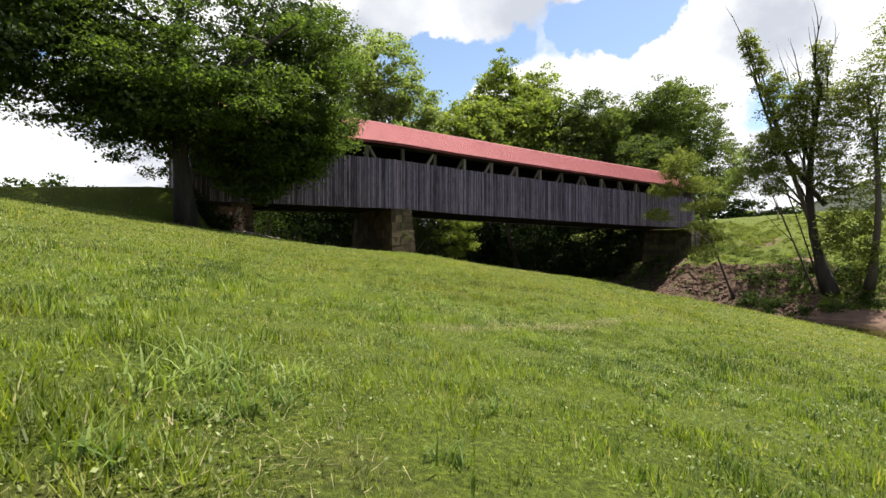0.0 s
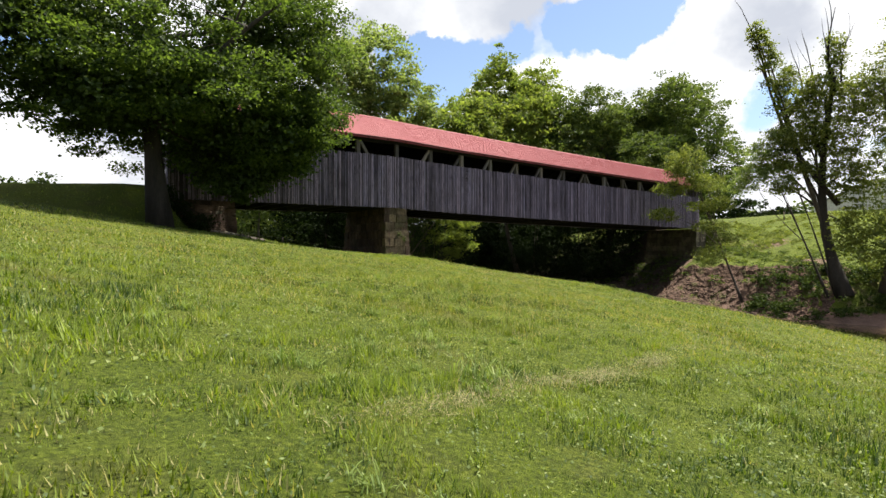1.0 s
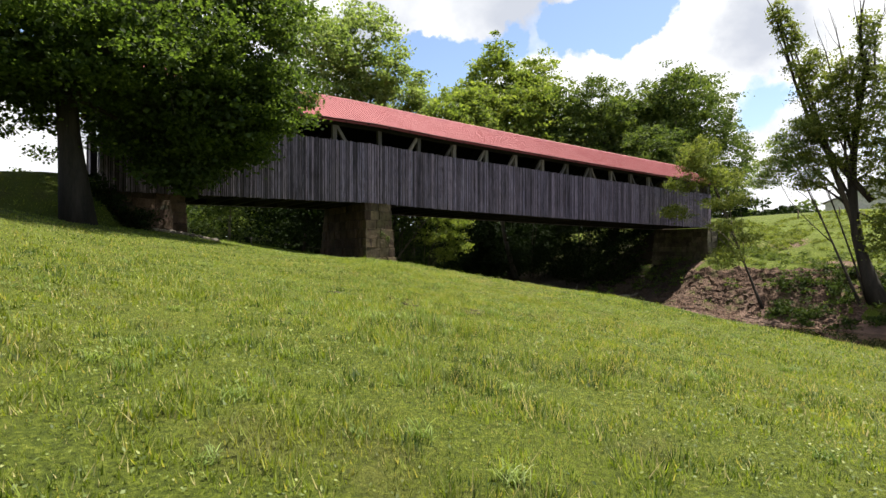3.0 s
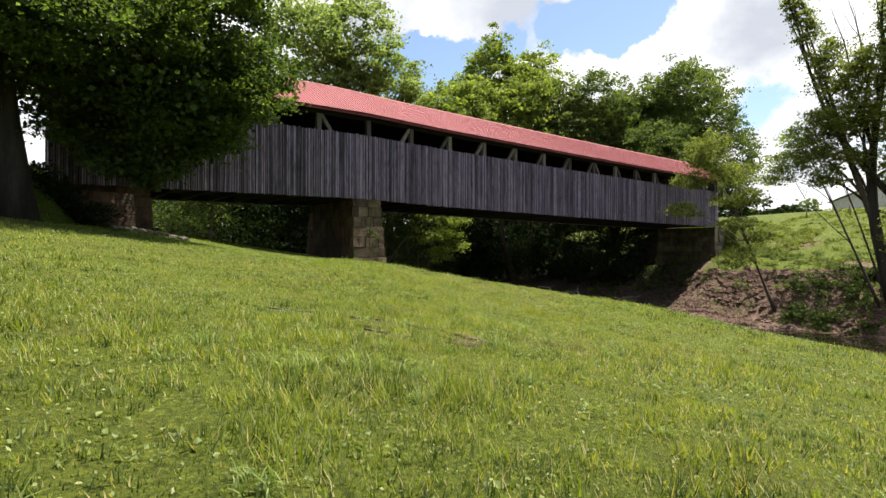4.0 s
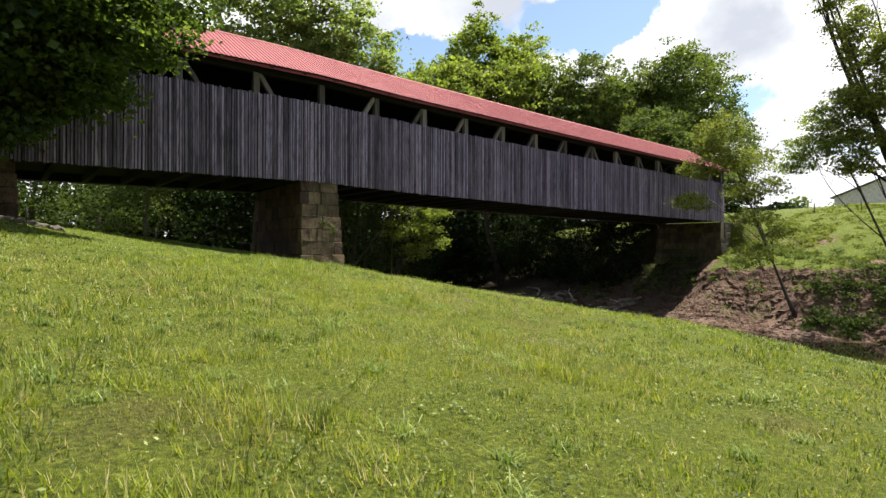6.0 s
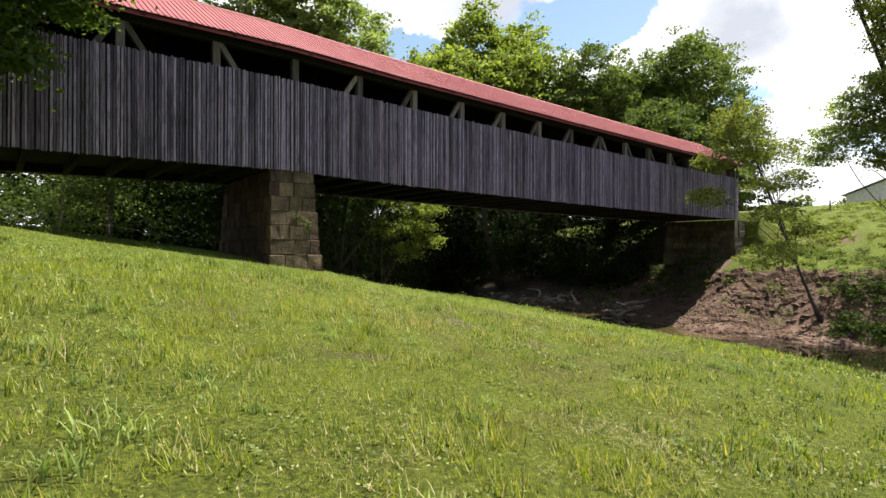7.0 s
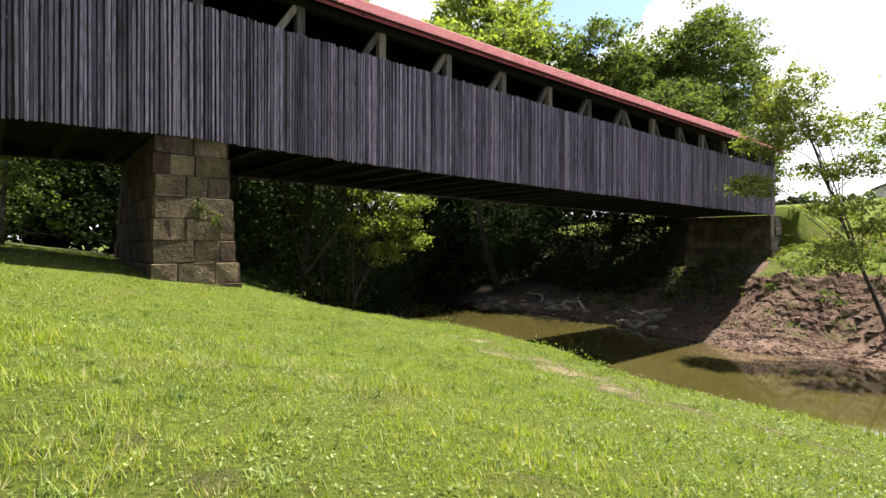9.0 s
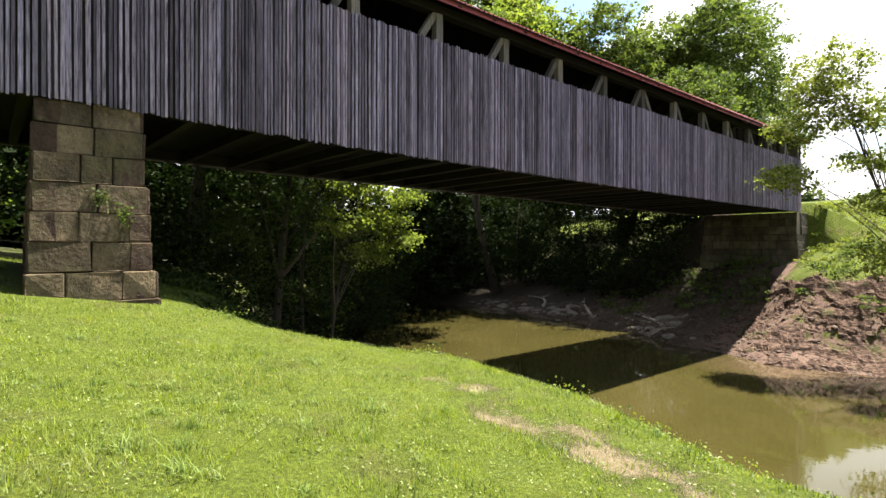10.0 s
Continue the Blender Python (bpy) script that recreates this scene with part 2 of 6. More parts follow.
M_LEAF_PALE = leaf_material("sycamore_leaves", (0.055, 0.088, 0.026), (0.22, 0.265, 0.09), (1.7, 1.75, 0.95), 0.5)
M_LEAF_MID = leaf_material("mid_leaves", (0.022, 0.041, 0.011), (0.115, 0.146, 0.038), (1.65, 1.7, 0.85), 0.46)
M_LEAF_OLIVE = leaf_material("olive_leaves", (0.042, 0.062, 0.013), (0.19, 0.212, 0.05), (1.6, 1.65, 0.85), 0.46)
# two leaf tints with deep shade put into the colour
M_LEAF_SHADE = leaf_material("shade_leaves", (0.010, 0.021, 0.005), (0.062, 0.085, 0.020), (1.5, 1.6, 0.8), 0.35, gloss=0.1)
M_LEAF_DARK = leaf_material("shade_dark_leaves", (0.0045, 0.010, 0.0024), (0.021, 0.033, 0.0075), (1.4, 1.6, 0.8), 0.2, gloss=0.05)
M_GRASS = leaf_material("grass_blades", (0.018, 0.042, 0.004), (0.172, 0.228, 0.026), (1.4, 1.45, 0.5), 0.4, (0.33, 0.285, 0.145), (0.145, 0.122, 0.046), 0.3)
M_CLOVER = leaf_material("clover_leaves", (0.024, 0.048, 0.007), (0.145, 0.19, 0.05), (1.3, 1.4, 0.7), 0.3, (0.23, 0.255, 0.10), (0.12, 0.105, 0.04), 0.3)
M_THATCH = leaf_material("dead_stems", (0.085, 0.08, 0.03), (0.29, 0.25, 0.125), (1.1, 1.1, 0.9), 0.2)
M_TUFT = leaf_material("long_grass_blades", (0.034, 0.072, 0.006), (0.20, 0.255, 0.07), (1.4, 1.45, 0.7), 0.4, (0.34, 0.34, 0.2))
M_WEED = leaf_material("weed_leaves", (0.0792, 0.1152, 0.0216), (0.216, 0.2448, 0.0792), (1.4, 1.5, 0.8), 0.35)


def roof_material():
    k = Mat("red_roof_metal", 0.6, 0.0, 0.22)
    v = k.coords((1, 1, 1), True)
    a = k.noise(v, 0.5, 5, 0.6)
    b = k.noise(k.coords((6, 0.8, 0.8), True), 1.0, 5, 0.6)
    rnd = k.n("ObjectInfo").outputs["Random"]
    c = k.ramp(k.mix(0.5, a, b), (0.3, (0.1692, 0.0288, 0.03312)), (0.7, (0.2232, 0.04752, 0.05184)))
    c = k.mix(k.math("MULTIPLY", rnd, 0.35), c, (0.2088, 0.0612, 0.05904))
    k.colour(c)
    k.bump(b, 0.15, 0.01)
    return k.m


def water_material():
    k = Mat("muddy_water", 0.03, 0, 0.5)
    v = k.coords((1, 1, 1), True)
    c = k.ramp(k.noise(v, 0.12, 3), (0.35, (0.036, 0.031, 0.0085)), (0.65, (0.050, 0.042, 0.0135)))
    sep = k.n("SeparateXYZ")
    k.link(v, sep.inputs[0])
    shoal = k.math("ADD", k.math("MULTIPLY", sep.outputs["X"], 0.01), k.math("MULTIPLY", k.math("SUBTRACT", k.noise(v, 0.35, 4), 0.5), 0.06))
    down = k.ramp(k.math("MULTIPLY", sep.outputs["Y"], 0.01), (0.33, (1, 1, 1)), (0.37, (0, 0, 0)))
    shoal = k.mix(1.0, k.ramp(shoal, (0.495, (0, 0, 0)), (0.53, (1, 1, 1))), down, "MULTIPLY")
    c = k.mix(shoal, c, (0.085, 0.058, 0.034))
    k.colour(c)
    k.bump(k.noise(k.coords((1, 0.6, 1), True), 2.2, 3), 0.05, 0.05)
    return k.m


def ground_material():
    """Turf with bare red earth where the attribute says so."""
    k = Mat("turf_and_earth", 0.95, 0, 0.15)
    v = k.coords((1, 1, 1), True)
    big = k.noise(v, 0.22, 4)
    mid = k.noise(v, 1.7, 5, 0.6)
    fine = k.noise(v, 26.0, 8, 0.8)
    g = k.ramp(fine, (0.36, (0.008, 0.013, 0.0011)), (0.47, (0.040, 0.057, 0.0046)), (0.57, (0.088, 0.114, 0.011)), (0.68, (0.19, 0.215, 0.032)))
    g = k.mix(k.math("MULTIPLY", big, 0.45), g, k.ramp(mid, (0.35, (0.034, 0.050, 0.004)), (0.7, (0.105, 0.125, 0.013))))
    thatch = k.ramp(k.noise(v, 0.9, 5, 0.62), (0.54, (0, 0, 0)), (0.72, (0.4, 0.4, 0.4)))
    g = k.mix(thatch, g, k.ramp(fine, (0.35, (0.026, 0.020, 0.008)), (0.7, (0.11, 0.088, 0.040))))
    along = k.n("VectorMath")
    along.operation = "DOT_PRODUCT"
    k.link(v, along.inputs[0])
    along.inputs[1].default_value = (0.643, 0.766, 0.0)
    length = k.math("MULTIPLY", k.math("ADD", along.outputs["Value"], k.math("MULTIPLY", mid, 9.0)), 0.02)
    faded = k.ramp(length, (0.2, (0, 0, 0)), (0.34, (1, 1, 1)), (0.58, (1, 1, 1)), (0.68, (0.15, 0.15, 0.15)))
    g = k.mix(faded, g, (1.05, 0.97, 0.95), "MULTIPLY")
    e = k.ramp(mid, (0.3, (0.072, 0.0396, 0.0288)), (0.55, (0.1368, 0.0828, 0.0612)), (0.75, (0.1872, 0.126, 0.0936)))
    e = k.mix(0.45, e, k.ramp(fine, (0.3, (0.0504, 0.0288, 0.0216)), (0.7, (0.1728, 0.1224, 0.0936))))
    # paler, sandier soil on the meadow's side
    sep = k.n("SeparateXYZ")
    k.link(v, sep.inputs[0])
    near = k.ramp(k.math("MULTIPLY", sep.outputs["X"], 0.01), (0.29, (1, 1, 1)), (0.36, (0, 0, 0)))
    pale = k.ramp(fine, (0.3, (0.072, 0.054, 0.0324)), (0.55, (0.15, 0.118, 0.066)), (0.75, (0.24, 0.198, 0.125)))
    e = k.mix(near, e, pale)
    # soil darkened from the bridge upstream: the shade there put into its colour
    shade_soil = k.ramp(k.math("ADD", k.math("MULTIPLY", sep.outputs["Y"], 0.01), k.math("MULTIPLY", k.math("SUBTRACT", big, 0.5), 0.08)), (0.35, (0, 0, 0)), (0.40, (1, 1, 1)))
    e = k.mix(shade_soil, e, k.ramp(fine, (0.3, (0.024, 0.017, 0.012)), (0.6, (0.062, 0.044, 0.032)), (0.8, (0.11, 0.085, 0.066))))
    # river silt on the low upstream flats, its colour darkened for the woods' shade
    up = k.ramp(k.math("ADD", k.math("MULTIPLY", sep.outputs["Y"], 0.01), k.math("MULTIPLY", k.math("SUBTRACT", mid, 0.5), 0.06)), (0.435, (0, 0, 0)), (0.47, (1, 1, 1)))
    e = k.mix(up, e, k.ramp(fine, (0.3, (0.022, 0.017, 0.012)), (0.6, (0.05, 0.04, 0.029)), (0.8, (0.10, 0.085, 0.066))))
    at = k.n("Attribute")
    at.attribute_name = "earth"
    f = k.math("ADD", at.outputs["Fac"], k.math("MULTIPLY", k.math("SUBTRACT", mid, 0.5), 1.3))
    f = k.math("ADD", f, k.math("MULTIPLY", k.math("SUBTRACT", fine, 0.5), 1.0))
    mask = k.ramp(f, (0.38, (0, 0, 0)), (0.66, (1, 1, 1)))
    k.colour(k.mix(mask, g, e))
    crag = k.n("TexVoronoi", Scale=3.5)
    warp = k.mix(0.25, v, k.n("TexNoise", Scale=1.0).outputs["Color"])
    k.link(warp, crag.inputs["Vector"])
    rocky = k.math("ADD", k.mix(0.4, mid, fine), k.math("MULTIPLY", k.math("MULTIPLY", crag.outputs["Distance"], mask), 0.3))
    k.bump(rocky, 0.9, 0.10)
    return k.m


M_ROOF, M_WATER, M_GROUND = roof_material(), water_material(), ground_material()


def plain(name, c, rough=0.7, metal=0.0, var=0.25, scale=3.0):
    k = Mat(name, rough, metal)
    v = k.coords((1, 1, 1), True)
    f = k.noise(v, scale, 5, 0.6)
    lo = tuple(x * (1 - var) for x in c)
    hi = tuple(min(1, x * (1 + var)) for x in c)
    k.colour(k.ramp(f, (0.3, lo), (0.7, hi)))
    k.bump(f, 0.2, 0.01)
    return k.m


M_BARN = plain("grey_barn_metal", (0.56, 0.54, 0.51), 0.6)
M_BARN_ROOF = plain("barn_roof_metal", (0.1152, 0.108, 0.108), 0.5)
M_ROCK = stone_material("pale_rock", (0.0936, 0.0756, 0.0576), (0.216, 0.1872, 0.1512), 0.1)
M_MUDROCK = stone_material("mud_rock", (0.0432, 0.02592, 0.01944), (0.1368, 0.0936, 0.072), 0.15)
M_SLAB = stone_material("wet_slab_rock", (0.05, 0.042, 0.034), (0.19, 0.165, 0.14), 0.15)


def bank_material():
    """Raw reddish clay and shale, layered and cracked."""
    k = Mat("bank_clay", 0.95, 0, 0.12)
    v = k.coords((1, 1, 1), True)
    strata = k.noise(k.coords((0.5, 0.5, 3.2), True), 1.6, 6, 0.65)
    fine = k.noise(v, 9.0, 6, 0.7)
    c = k.ramp(strata, (0.3, (0.034, 0.020, 0.014)), (0.5, (0.112, 0.066, 0.047)), (0.72, (0.215, 0.150, 0.112)))
    c = k.mix(0.5, c, k.ramp(fine, (0.3, (0.030, 0.018, 0.013)), (0.7, (0.19, 0.132, 0.100))))
    grit = k.n("TexVoronoi", Scale=7.0)
    k.link(k.coords((1.0, 0.45, 1.8), True), grit.inputs["Vector"])
    c = k.mix(1.0, c, k.ramp(grit.outputs["Distance"], (0.05, (1.25, 1.2, 1.15)), (0.4, (0.9, 0.88, 0.86)), (0.75, (0.28, 0.27, 0.26))), "MULTIPLY")
    c = k.mix(k.ramp(k.noise(v, 0.7, 5, 0.65), (0.55, (0, 0, 0)), (0.62, (0.6, 0.6, 0.6))), c, (0.054, 0.0612, 0.018))
    sep = k.n("SeparateXYZ")
    k.link(v, sep.inputs[0])
    # dark silt upstream; from y 36 the tint also holds the bridge's shade
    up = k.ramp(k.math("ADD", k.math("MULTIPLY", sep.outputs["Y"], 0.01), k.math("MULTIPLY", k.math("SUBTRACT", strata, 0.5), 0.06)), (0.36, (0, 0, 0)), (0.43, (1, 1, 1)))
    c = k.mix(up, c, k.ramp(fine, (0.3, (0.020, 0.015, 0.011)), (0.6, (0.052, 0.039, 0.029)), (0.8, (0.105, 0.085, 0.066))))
    k.colour(c)
    k.bump(k.mix(0.5, strata, fine), 1.0, 0.12)
    return k.m


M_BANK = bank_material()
M_SOIL = plain("bare_soil", (0.036, 0.025, 0.012), 0.95, 0, 0.6, 14.0)

# ---------------------------------------------------------------- mesh helpers


def part(name, bm, material, parent=None, label=""):
    """Link a bmesh as one mesh object, under a thing or a part if given."""
    me = bpy.data.meshes.new(name)
    bm.to_mesh(me)
    bm.free()
    me.materials.append(material)
    ob = new(name, me)
    ob.parent = parent
    return tagged(ob, label)


def empty(name, at=(0, 0, 0)):
    ob = new(name)
    ob.location = at
    return ob


def share(name, me, parent, m):
    """One more object on a mesh that is already there."""
    ob = new(name, me)
    ob.parent = parent
    ob.matrix_basis = m
    return ob


def add_box(bm, lo, hi, bevel=0.0):
    x0, y0, z0 = lo
    x1, y1, z1 = hi
    r = bmesh.ops.create_cube(bm, size=1.0)
    vs = r["verts"]
    for v in vs:
        v.co = Vector((x0 + (v.co.x + 0.5) * (x1 - x0), y0 + (v.co.y + 0.5) * (y1 - y0), z0 + (v.co.z + 0.5) * (z1 - z0)))
    if bevel:
        es = {e for v in vs for e in v.link_edges}
        bmesh.ops.bevel(bm, geom=list(es), offset=bevel, segments=1, affect="EDGES")
    return vs


def add_beam(bm, a, b, w, h, up=(0, 0, 1)):
    """A square-sawn timber from a to b."""
    a, b = Vector(a), Vector(b)
    d = (b - a).normalized()
    s = d.cross(Vector(up))
    s = s.normalized() if s.length > 1e-4 else Vector((1, 0, 0))
    u = s.cross(d)
    ring = []
    for p in (a, b):
        ring.append([bm.verts.new(p + s * (i * w / 2) + u * (j * h / 2)) for i, j in ((-1, -1), (1, -1), (1, 1), (-1, 1))])
    for i in range(4):
        bm.faces.new((ring[0][i], ring[0][(i + 1) % 4], ring[1][(i + 1) % 4], ring[1][i]))
    bm.faces.new(ring[0][::-1])
    bm.faces.new(ring[1])


def add_rail(bm, pts, w, h):
    """One long timber of rectangular section through points along x."""
    rings = []
    for x, y, z in pts:
        rings.append([bm.verts.new((x, y + i * w / 2, z + j * h / 2)) for i, j in ((-1, -1), (1, -1), (1, 1), (-1, 1))])
    for r0, r1 in zip(rings, rings[1:]):
        for i in range(4):
            bm.faces.new((r0[i], r1[i], r1[(i + 1) % 4], r0[(i + 1) % 4]))
    bm.faces.new(rings[0])
    bm.faces.new(rings[-1][::-1])


def add_tube(bm, pts, radii, seg=8, cap=True):
    """A tapered limb through the points."""
    pts = [Vector(p) for p in pts]
    rings, ref = [], Vector((0.37, 0.91, 0.13)).normalized()
    for i, p in enumerate(pts):
        d = (pts[min(i + 1, len(pts) - 1)] - pts[max(i - 1, 0)]).normalized()
        s = d.cross(ref)
        s = s.normalized() if s.length > 1e-3 else d.orthogonal().normalized()
        u = s.cross(d)
        rings.append([bm.verts.new(p + (s * math.cos(a) + u * math.sin(a)) * radii[i]) for a in (2 * math.pi * k / seg for k in range(seg))])
    for r0, r1 in zip(rings, rings[1:]):
        for k in range(seg):
            f = bm.faces.new((r0[k], r0[(k + 1) % seg], r1[(k + 1) % seg], r1[k]))
            f.smooth = True
    if cap:
        bm.faces.new(rings[-1])
        bm.faces.new(rings[0][::-1])


def mesh_np(name, verts, faces, material, tone=None, smooth=False, attr="tone"):
    """A mesh from arrays: faces all have the same number of corners."""
    me = bpy.data.meshes.new(name)
    nv, (nf, k) = len(verts), faces.shape
    me.vertices.add(nv)
    me.vertices.foreach_set("co", np.ascontiguousarray(verts, dtype=np.float32).ravel())
    me.loops.add(nf * k)
    me.loops.foreach_set("vertex_index", np.ascontiguousarray(faces, dtype=np.int32).ravel())
    me.polygons.add(nf)
    me.polygons.foreach_set("loop_start", np.arange(0, nf * k, k, dtype=np.int32))
    me.polygons.foreach_set("use_smooth", np.full(nf, smooth, dtype=bool))
    me.update(calc_edges=True)
    if tone is not None:
        a = me.attributes.new(attr, "FLOAT", "POINT")
        a.data.foreach_set("value", np.ascontiguousarray(tone, dtype=np.float32))
    me.materials.append(material)
    return me


def smooth(a, b, x):
    t = np.clip((x - a) / (b - a), 0, 1)
    return t * t * (3 - 2 * t)



# value noise on a lattice, for terrain and crowns
LATTICE = np.random.default_rng(5).random((64, 64))


def vnoise(x, y):
    x, y = np.asarray(x, float), np.asarray(y, float)
    i, j = np.floor(x).astype(int), np.floor(y).astype(int)
    u, v = x - i, y - j
    u, v = u * u * (3 - 2 * u), v * v * (3 - 2 * v)
    g = lambda a, b: LATTICE[a % 64, b % 64]
    return (g(i, j) * (1 - u) + g(i + 1, j) * u) * (1 - v) + (g(i, j + 1) * (1 - u) + g(i + 1, j + 1) * u) * v - 0.5


# ---------------------------------------------------------------- the lie of the land
WATER_Z = -4.3
Y_NEAR, Y_FAR = 35.9, 42.9          # the bridge's two sidings
X_LEFT, X_RIGHT = 7.6, 66.3         # its ends
X_ABUT_L, X_ABUT_R = 11.4, 66.2
ROAD_Z = 5.35


def bridge_z(x):
    """The underside of the siding, which sags a little on both sides of the pier."""
    return np.interp(x, [7.6, 12.0, 22.5, 28.0, 41.0, 55.0, 66.5], [4.80, 4.86, 5.02, 4.88, 4.73, 4.63, 4.60])


def lip_x(y):
    """Where the meadow breaks off to the river."""
    return np.interp(y, [17, 21, 25, 28, 31, 34, 37], [27.7, 27.9, 26.9, 28.4, 28.8, 25.7, 23.4]) + 1.6 * smooth(37, 41, y) + 23 * smooth(46, 84, y) + 0.5 * np.sin(y * 0.35)


def far_water_x(y):
    return np.interp(y, [-80, 5, 20, 24, 28, 34, 38, 43, 51, 60, 70, 85, 140], [62, 57, 55.6, 55.1, 54.4, 54.0, 55.4, 57.4, 59.0, 60.4, 60.6, 63, 84]) + 0.35 * np.sin(y * 0.9)


# swells and hollows of the meadow
HUMPS = ((10, 8, 0.25), (12, 13, 0.13), (17, 11, 0.07), (17, 25, 0.43), (17, 32, -0.34), (22, 11, 0.12), (22, 18, 0.32), (22, 25, -0.06), (22, 32, -0.16), (26.5, 11, -0.12), (26.5, 18, -0.15), (26.5, 32, -0.22))


def ground_z(x, y):
    x, y = np.asarray(x, float), np.asarray(y, float)
    xe = np.where(x < -12, -12 + (x + 12) * 0.12, x)
    ye = np.where(y > 37, 37 + (y - 37) * 0.15, np.where(y < -12, -12 + (y + 12) * 0.25, y))
    xe = np.clip(xe, -30, 60)
    ye = np.clip(ye, -30, 60)
    z = 0.77 - 0.14 * xe + 0.102 * ye
    z = z + 0.6 * np.exp(-((x - 26) ** 2 + (y - 12) ** 2) / 160.0)
    for hx, hy, rise in HUMPS:
        z = z + rise * np.exp(-((x - hx) ** 2 + (y - hy) ** 2) / 23.1)
    z = z + 0.10 * vnoise(x * 0.35, y * 0.35) + 0.05 * vnoise(x * 1.1 + 9, y * 1.1)
    d = np.maximum(x - lip_x(y), 0)
    z = z - 0.95 * (np.sqrt(d * d + 2.2 ** 2) - 2.2)
    z = np.maximum(z, -5.3)
    # the far side of the river
    e = x - far_water_x(y)
    far = np.interp(e, [-8, -2, 0, 1.2, 2.6, 4.5, 6.3, 7.0, 11, 16, 30, 48, 130, 400], [-9, -5.3, -4.3, -3.9, -3.3, -1.5, 0.0, 0.45, 1.35, 3.0, 6.0, 8.3, 8.9, 9.5])
    low = np.interp(e, [-8, -2, 0, 2.0, 4.6, 7.2, 9.4, 11, 16, 30, 48, 130, 400], [-9, -5.3, -4.3, -3.75, -2.6, -0.9, 0.7, 1.2, 3.0, 6.0, 8.3, 8.9, 9.5])
    far = far + (low - far) * smooth(33, 39, y)
    flat = np.interp(e, [-8, -2, 0, 2.0, 5.0, 9.0, 14, 22, 32, 48, 130, 400], [-9, -5.3, -4.3, -3.9, -3.2, -2.2, -0.6, 2.6, 5.5, 8.3, 8.9, 9.5])
    far = far + (flat - far) * smooth(43.5, 48.5, y)
    rough = smooth(-1, 1, e) * (1 - smooth(5.4, 8, e))
    ledge = np.abs(vnoise(x * 0.8 + y * 0.25, y * 0.55 + 3))
    far = far + rough * (0.9 * vnoise(x * 0.32 + 3, y * 0.32) + 0.12 * vnoise(x * 1.1, y * 1.1) - 0.1 * ledge) + 0.25 * vnoise(x * 0.3, y * 0.3 + 7) * smooth(4, 9, e)
    z = np.maximum(z, far)
    # the road's banks at both ends of the bridge
    side = np.maximum(np.abs(y - 39.4) - 3.6, 0)
    left = np.clip(5.1 + 0.075 * x, 4.4, ROAD_Z + 0.15) - side * 0.62 - 1.6 * np.maximum(x - 7.3, 0)
    right = ROAD_Z + 0.012 * np.maximum(x - 66, 0) - side * 0.62 - 6.0 * np.maximum(68.6 - x, 0)
    z = np.maximum(z, left)
    z = np.maximum(z, np.where(x > 66.3, right, -9))
    return z


def earth_amount(x, y):
    """Bare ground: the far bank, the river's edges, a trodden path, ruts and bald spots."""
    z = ground_z(x, y)
    e = x - far_water_x(y)
    a = smooth(-3, -0.5, e) * (1 - smooth(5.9, 6.8, e))
    a = a * (0.8 + 0.6 * vnoise(x * 0.3 + 4, y * 0.3)) * (1 - 0.55 * (1 - smooth(20, 27, y)))
    a = np.maximum(a, smooth(-3, -0.5, e) * (1 - smooth(10.5, 13, e)) * smooth(34.5, 36.5, y))
    a = np.maximum(a, smooth(45, 49, y) * smooth(14, 20, x) * (1 - smooth(84, 92, x)) * 0.5)
    a = np.maximum(a, 0.75 * np.exp(-((x - 70) ** 2 + (y - 29.5) ** 2) / 7.0))
    a = np.maximum(a, 0.7 * np.exp(-((x - 64) ** 2 + (y - 23) ** 2) / 6.0))
    a = np.maximum(a, smooth(4, 8, e) * (1 - smooth(13, 22, e)) * (0.10 + 0.55 * vnoise(x * 0.25, y * 0.25 + 2)) * (y < 36))
    d = x - lip_x(y)
    a = np.maximum(a, smooth(3.2, 4.6, d) * (e < 2))
    path = np.interp(y, [19, 24.9, 26, 27, 28, 29.4, 31], [26.0, 26.2, 26.5, 26.5, 26.65, 27.1, 27.6])
    a = np.maximum(a, (0.6 + 0.65 * vnoise(x * 1.1, y * 0.8) + 0.75 * vnoise(x * 3.1, y * 2.7)) * np.exp(-((x - path) / 0.72) ** 2) * smooth(19, 23, y) * (1 - smooth(29.5, 32, y)))
    rut = np.abs((x - np.interp(y, [12.1, 12.75, 13.2, 13.7, 14.05, 14.7], [10.58, 10.5, 10.37, 10.14, 9.8, 9.0])) * 0.75)
    a = np.maximum(a, 0.95 * np.exp(-(rut / 0.13) ** 2) * smooth(11.7, 12.2, y) * (1 - smooth(14.5, 14.9, y)))
    for bx, by, br in ((10.2, 11.93, 0.24), (9.65, 12.7, 0.2), (9.7, 13.06, 0.2), (15.6, 18.7, 0.6), (17.9, 18.4, 0.5), (17.6, 17.7, 0.4), (19.5, 17.4, 0.5), (19.5, 20.5, 0.5)):
        a = np.maximum(a, (0.75 if br < 0.3 else 0.5) * np.exp(-((x - bx) ** 2 + (y - by) ** 2) / br ** 2))
    under = smooth(34.5, 37, y) * (1 - smooth(42, 45, y)) * smooth(11, 13, x) * (x < 30)
    a = np.maximum(a, 0.42 * np.exp(-((x - 18.6) ** 2 + (y - 20.6) ** 2) / 12.0) * (0.7 + 1.4 * vnoise(x * 0.9, y * 0.9)))
    a = np.maximum(a, 0.3 * under)
    road = (np.abs(y - 39.4) < 2.4) & (x < X_LEFT + 1.0)
    return np.maximum(a, road * 0.9)


SHEET = {}


